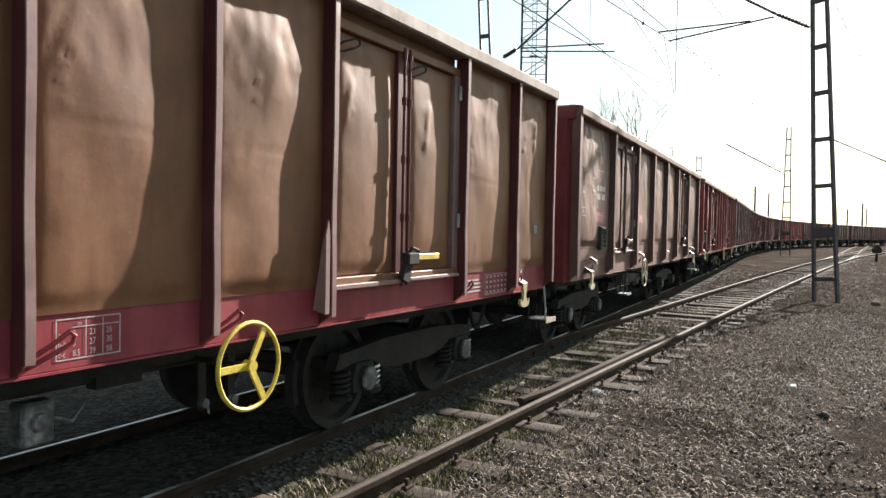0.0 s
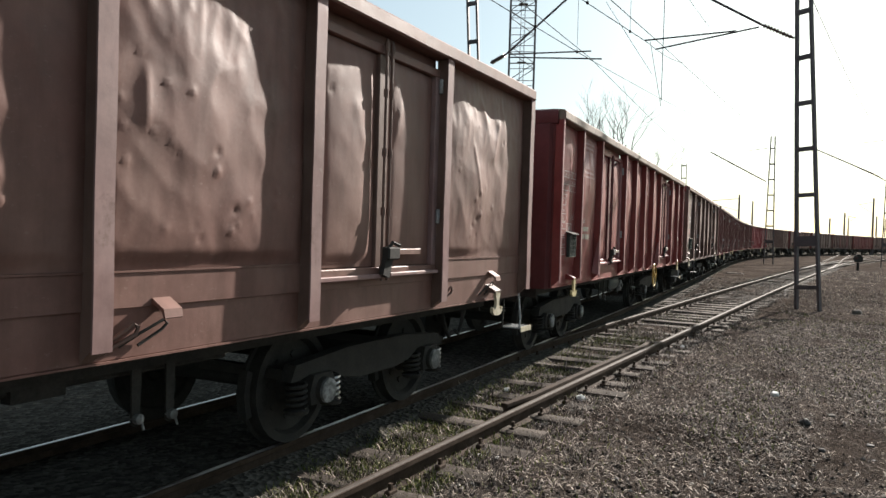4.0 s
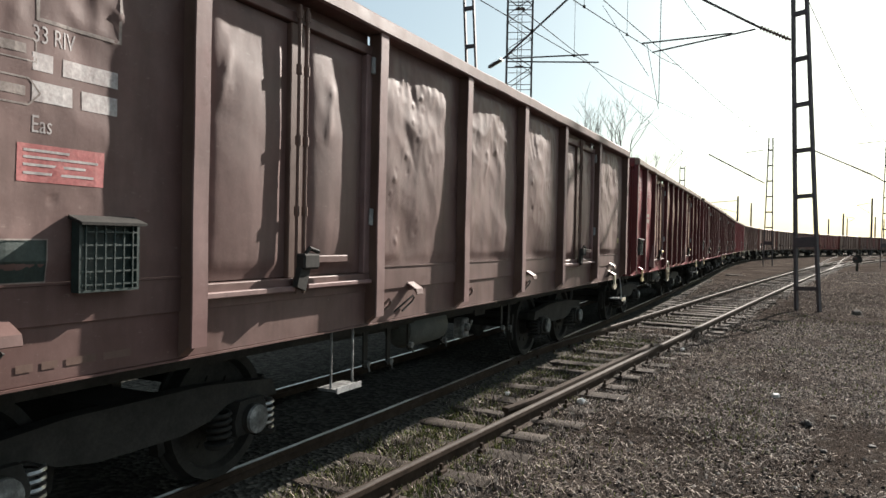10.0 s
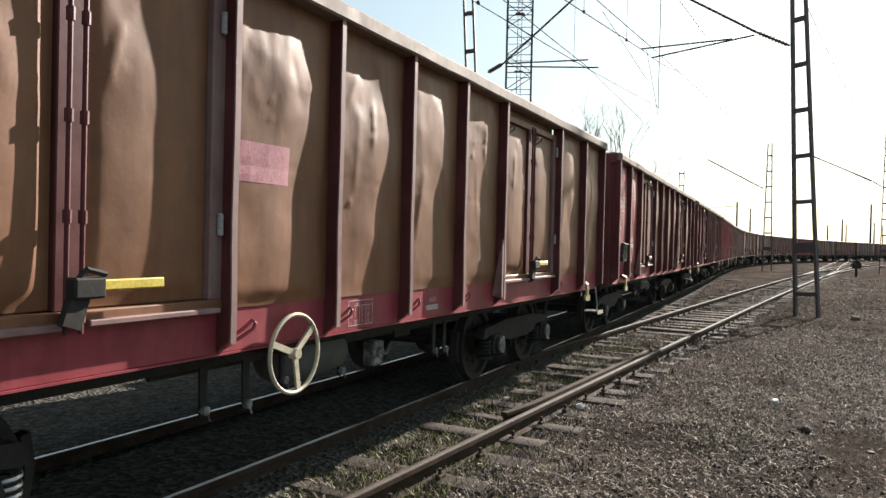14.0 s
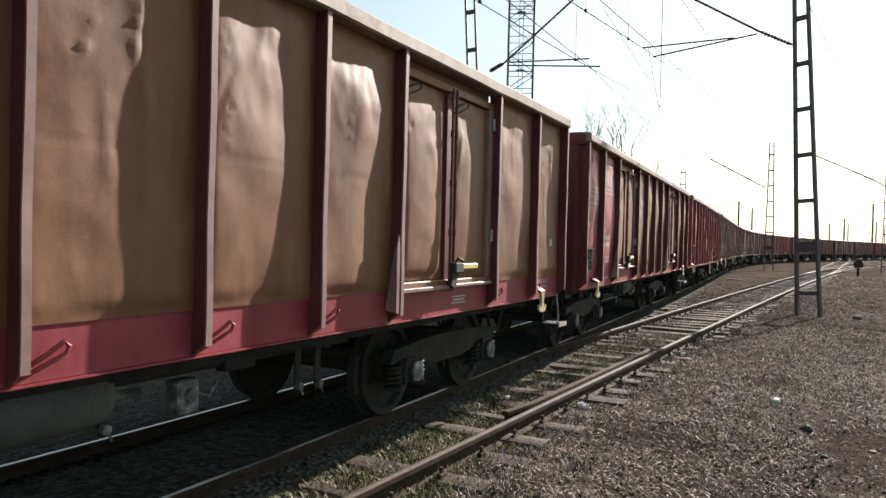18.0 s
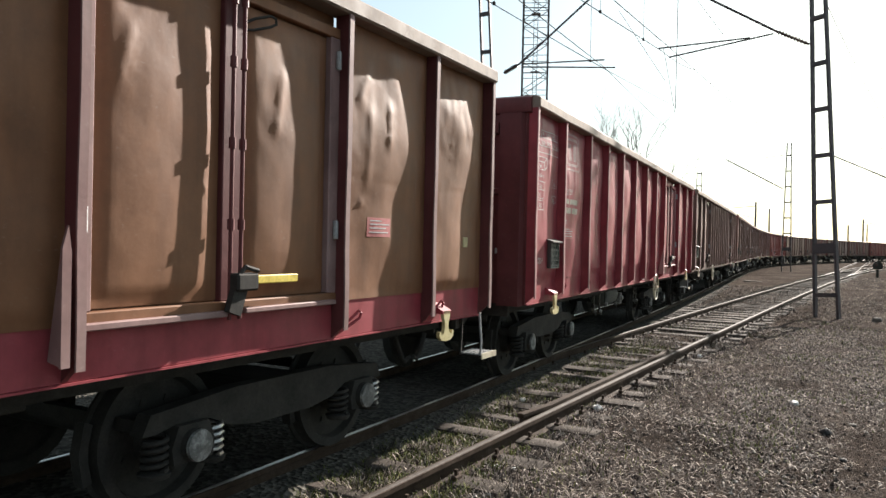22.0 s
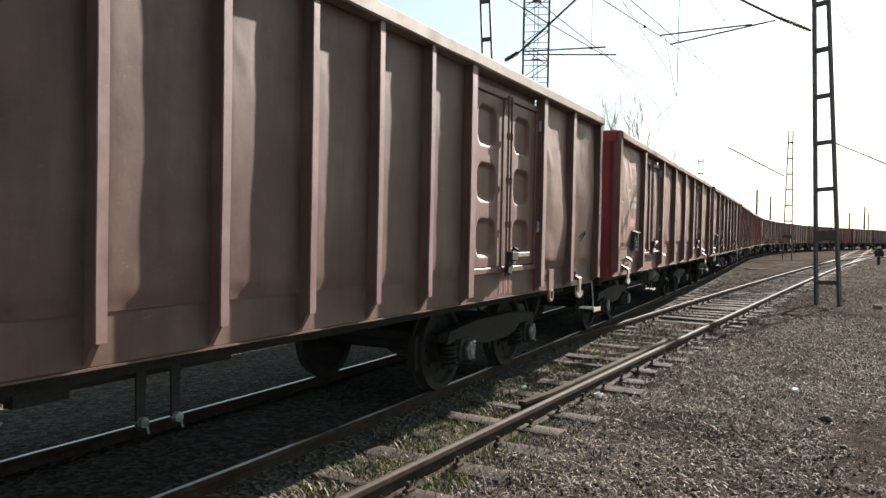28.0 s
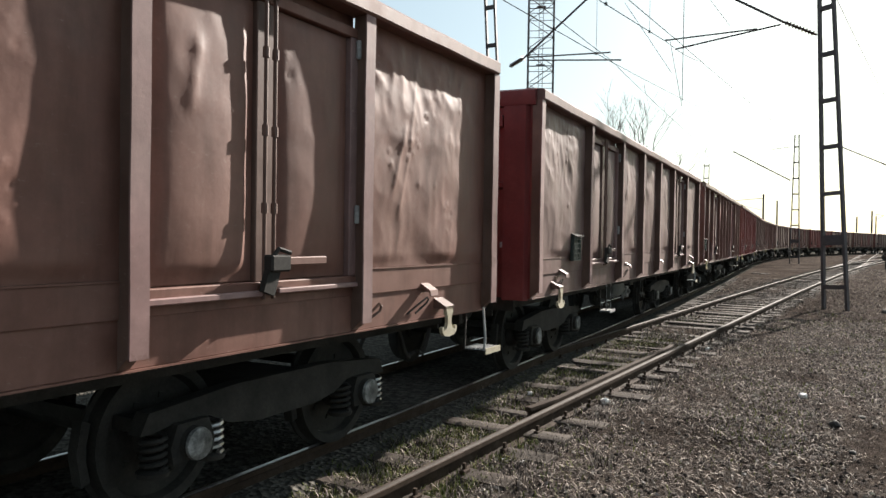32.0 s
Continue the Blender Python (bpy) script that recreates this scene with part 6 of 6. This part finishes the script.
# ---------------------------------------------------------------- further tracks at the points
def branch(offset):
    """A siding that leaves the second track at 55 m: offset gives its shift to the right by y."""
    for a in (-0.7525, 0.7525):
        rail("rail_branch", [side_line(y, a + offset(y)) for y in range(55, 260, 5)], RAIL_DULL, "rusty rail of a siding leaving at the points")


branch(lambda y: 0.0011 * (y - 55) ** 2 if y < 85 else 0.99 + 0.066 * (y - 85))
branch(lambda y: -0.0009 * (y - 55) ** 2 if y < 85 else -0.81 - 0.054 * (y - 85))


# ---------------------------------------------------------------- ground cover
def island_mat(name, stops, rough=0.9):
    m, nt, p = nodes_of(name)
    g = nt.nodes.new("ShaderNodeNewGeometry")
    nt.links.new(ramp(nt, g.outputs["Random Per Island"], stops).outputs[0], p.inputs["Base Color"])
    p.inputs["Roughness"].default_value, p.inputs["Specular IOR Level"].default_value = rough, 0.1
    return m


STRAW = island_mat("matted_dry_straw", [(0.0, (0.012, 0.0095, 0.0085)), (0.4, (0.06, 0.048, 0.041)), (0.75, (0.17, 0.14, 0.12)), (1.0, (0.5, 0.43, 0.37))])
BLADE = island_mat("spring_grass_blades", [(0.0, (0.045, 0.058, 0.014)), (0.6, (0.10, 0.12, 0.028)), (1.0, (0.18, 0.17, 0.065))])
CRUSHED = island_mat("crushed_stone_chips", [(0.0, (0.014, 0.011, 0.010)), (0.5, (0.05, 0.041, 0.035)), (0.85, (0.12, 0.10, 0.086)), (1.0, (0.36, 0.33, 0.30))])


def stuff(name, verts, faces, material, label, category):
    me = bpy.data.meshes.new(name)
    me.from_pydata(verts, [], faces)
    me.materials.append(material)
    return tagged(new(name, me), label, category, kind="stuff")


rng = np.random.default_rng(7)


def spots(n, x0, x1, y0, y1, power=1.0, gap=0.0):
    """Random places, thicker towards y0, in clumps."""
    out = []
    while len(out) < n:
        y = y0 + (y1 - y0) * rng.random() ** power
        x = x0 + (x1 - x0) * rng.random()
        if noise.noise(Vector((x * 0.9, y * 0.9, 20))) + rng.normal() * 0.25 > gap:
            out.append((x, y))
    return out


def straws(places, long0, long1, width, lie, material, name, label, category, grow_far=0.0):
    verts, faces = [], []
    for x, y in places:
        k = 1 + grow_far * y
        L, a, up = rng.uniform(long0, long1) * k, rng.uniform(0, 6.283), rng.uniform(*lie)
        ca, sa_, cu, su = math.cos(a), math.sin(a), math.cos(up), math.sin(up)
        z = ground_height(x, y) - 0.005
        w_ = width * k * rng.uniform(0.6, 1.4) * 0.5
        dx, dy = -sa_ * w_, ca * w_
        b = rng.uniform(-0.25, 0.25)
        mx, my, mz = x + ca * cu * L * 0.5 - sa_ * b * L * 0.3, y + sa_ * cu * L * 0.5 + ca * b * L * 0.3, z + su * L * 0.55 + 0.012
        ex, ey, ez = x + ca * cu * L, y + sa_ * cu * L, z + su * L * 0.9 + 0.008
        n = len(verts)
        verts += [(x - dx, y - dy, z), (x + dx, y + dy, z), (mx + dx, my + dy, mz), (mx - dx, my - dy, mz), (ex, ey, ez)]
        faces += [(n, n + 1, n + 2, n + 3), (n + 3, n + 2, n + 4)]
    return stuff(name, verts, faces, material, label, category)


right = lambda y: side_line(y, 0.9)[0]
near = [(right(y) + x, y) for x, y in spots(130000, 0.0, 9.0, 3.4, 20.0, 1.7, -0.3)]
straws(near, 0.025, 0.10, 0.0075, (0.0, 0.3), STRAW, "dry_grass", "matted dry grass and straw on the yard", "dry grass")
mid = [(right(y) + x, y) for x, y in spots(70000, 0.0, 22.0, 8.0, 60.0, 1.5, -0.3)]
straws(mid, 0.04, 0.12, 0.006, (0.02, 0.45), STRAW, "dry_grass", "matted dry grass further down the yard", "dry grass", 0.02)
behind = [(right(y) + x, y) for x, y in spots(30000, 0.0, 12.0, -14.0, 3.4, 1.0, -0.3)]
straws(behind, 0.04, 0.13, 0.008, (0.0, 0.4), STRAW, "dry_grass", "matted dry grass on the yard behind the eye", "dry grass")
left_ = [(main_line(y, 1.15)[0] + x * (side_line(y, 0.7)[0] - main_line(y, 1.15)[0]), y) for x, y in spots(20000, 0.0, 1.0, 3.6, 40.0, 1.7, -0.1)]
straws(left_, 0.04, 0.13, 0.007, (0.05, 1.0), STRAW, "dry_grass", "dry weeds between the rails", "dry grass", 0.01)
green = [(main_line(y, 0.95)[0] + x * 1.2, y) for x, y in spots(9000, 0.0, 1.0, 4.0, 14.0, 1.2, 0.12)]
straws(green, 0.04, 0.10, 0.006, (0.4, 1.3), BLADE, "green_grass", "fresh green grass along the train's shade", "grass")
green2 = [(right(y) + x, y) for x, y in spots(9000, 0.0, 9.0, 3.6, 22.0, 1.4, 0.22)]
straws(green2, 0.03, 0.08, 0.006, (0.3, 1.2), BLADE, "green_grass", "sparse green grass in the yard", "grass")
edge = [(side_line(y, 0.78)[0] + x, y) for x, y in spots(5000, 0.0, 0.5, 3.6, 30.0, 1.4, -0.1)]
straws(edge, 0.05, 0.13, 0.005, (0.2, 1.1), STRAW, "dry_weeds", "dry weeds along the rail", "weeds", 0.01)
moss = []
for x, y, n in ((-3.8, 5.05, 500), (-3.95, 6.6, 700), (-3.75, 5.8, 350), (-3.8, 7.6, 300), (-3.85, 9.0, 300), (-3.4, 6.4, 250)):
    moss += [(x + rng.normal() * 0.14, y + rng.normal() * 0.2) for _ in range(n)]
straws(moss, 0.03, 0.10, 0.006, (0.3, 1.3), BLADE, "green_grass", "low green grass tufts at the sleeper ends", "grass")
mixed = [(main_line(y, 1.2)[0] + x * (side_line(y, 0.6)[0] - main_line(y, 1.2)[0]), y) for x, y in spots(7000, 0.0, 1.0, 3.8, 24.0, 1.5, 0.05)]
straws(mixed, 0.03, 0.09, 0.006, (0.2, 1.2), BLADE, "green_grass", "green weeds between the rails", "grass")
tall = []
for x, y in [(-3.35, 4.95), (-3.25, 5.3), (-3.6, 5.6), (-3.2, 4.6), (-2.2, 5.2), (-2.35, 6.2), (-3.9, 8.2), (-2.2, 9.4), (-1.8, 6.0), (-4.0, 9.4), (-3.75, 7.3)]:
    tall += [(x + rng.normal() * 0.07, y + rng.normal() * 0.07) for _ in range(60)]
straws(tall, 0.06, 0.16, 0.005, (0.5, 1.4), STRAW, "dry_weeds", "upright dry weed tufts by the sleepers", "weeds")


def chips(places, r0, r1, name, label):
    verts, faces = [], []
    for x, y in places:
        r = rng.uniform(r0, r1)
        z = ground_height(x, y) + r * 0.25
        n = len(verts)
        j = rng.uniform(0.6, 1.3, 6) * r
        a = rng.uniform(0, 6.28)
        c, s_ = math.cos(a), math.sin(a)
        for px, py, pz in ((j[0], 0, 0), (0, j[1], 0), (-j[2], 0, 0), (0, -j[3], 0), (0, 0, j[4] * 0.7), (0, 0, -j[5] * 0.6)):
            verts.append((x + px * c - py * s_, y + px * s_ + py * c, z + pz))
        for f in ((0, 1, 4), (1, 2, 4), (2, 3, 4), (3, 0, 4), (1, 0, 5), (2, 1, 5), (3, 2, 5), (0, 3, 5)):
            faces.append(tuple(n + i for i in f))
    return stuff(name, verts, faces, CRUSHED, label, "gravel")


chips([(main_line(y, 0.6)[0] + x * (side_line(y, 1.2)[0] - main_line(y, 0.6)[0]), y) for x, y in spots(9000, 0.0, 1.0, 3.4, 30.0, 1.5, -0.3)], 0.008, 0.03, "gravel", "loose crushed stone between the tracks")
chips([(right(y) + x, y) for x, y in spots(26000, 0.0, 9.0, 3.4, 34.0, 1.6, -0.25)], 0.007, 0.026, "gravel", "scattered small stones in the yard")

# scrub and low roofs on the horizon
verts, faces = [], []
for i in range(2600):
    y = rng.uniform(330, 520)
    x = rng.uniform(-140, 110)
    hgt_ = abs(rng.normal()) * 1.5 + 1.2 + 1.6 * max(0.0, noise.noise(Vector((x * 0.03, 0, 3))))
    w_, n = rng.uniform(0.5, 1.6), len(verts)
    a = rng.uniform(0, 6.28)
    c, s_ = math.cos(a) * w_, math.sin(a) * w_
    verts += [(x - c, y - s_, -0.3), (x + c, y + s_, -0.3), (x + c * 1.3, y + s_ * 1.3, hgt_ * 0.6), (x + c * 0.3, y, hgt_), (x - c * 1.2, y - s_ * 1.2, hgt_ * 0.7), (x, y + 0.8, hgt_ * 0.5)]
    faces += [(n, n + 1, n + 2, n + 3, n + 4), (n, n + 5, n + 3), (n + 1, n + 5, n + 2)]
stuff("far_scrub", verts, faces, SCRUB, "grey leafless scrub along the horizon", "scrub")

# ---------------------------------------------------------------- sleepers and their fastenings, last
SHORT = [mesh(("sleeper", i), lambda bm: sleeper_mesh(bm, 2.6, i)) for i in range(4)]
MIDDLE = [mesh(("sleeper_middle", i), lambda bm: sleeper_mesh(bm, 3.2, i + 5)) for i in range(4)]
LONG = [mesh(("sleeper_long", i), lambda bm: sleeper_mesh(bm, 4.3, i + 9)) for i in range(4)]
bed = thing("sleeper_row", "grey weathered wooden sleepers of the second track", "sleepers", kind="structure")
rnd = random.Random(4)
CHAIR = mesh("rail_chair", lambda bm: (box(bm, -0.17, 0.17, -0.08, 0.08, 0.0, 0.014), box(bm, -0.125, -0.075, -0.055, 0.055, 0.014, 0.055, 0.008), box(bm, 0.075, 0.125, -0.055, 0.055, 0.014, 0.055, 0.008), box(bm, 0.085, 0.11, -0.014, 0.014, 0.055, 0.1), box(bm, -0.11, -0.085, -0.014, 0.014, 0.055, 0.1)))
for i in range(121):
    y = -8.88 + 0.705 * i
    length = 4.3 if y < 15 else (3.2 if y < 24 else 2.6)
    end = (1.28 if y < 9 else 1.14) + rnd.uniform(-0.1, 0.1)
    x, yy, h = side_line(y, end - length / 2)
    turn = -math.degrees(h) + rnd.uniform(-1.8, 1.8)
    lift = -0.122 + rnd.uniform(-0.014, 0.012)
    put("sleeper", (LONG if y < 15 else MIDDLE if y < 24 else SHORT)[i % 4], WOOD, bed, (x, yy, lift), (0, 0, turn))
    if y < 32:
        for a in ((0.7525, -0.7525) if y > 9.5 else (0.7525,)):
            px, py, ph = side_line(y, a)
            put("rail_chair", CHAIR, RAIL_SIDE, bed, (px, py, -0.155), (0, 0, turn))
under = thing("sleeper_row", "dark oily sleepers under the train", "sleepers", kind="structure")
for i in range(60):
    x, y, h = main_line(0.5 + 0.65 * i)
    if y > 14:
        put("sleeper", SHORT[i % 4], WOOD, under, (x, y, -0.12), (0, 0, -math.degrees(h)))

motions()
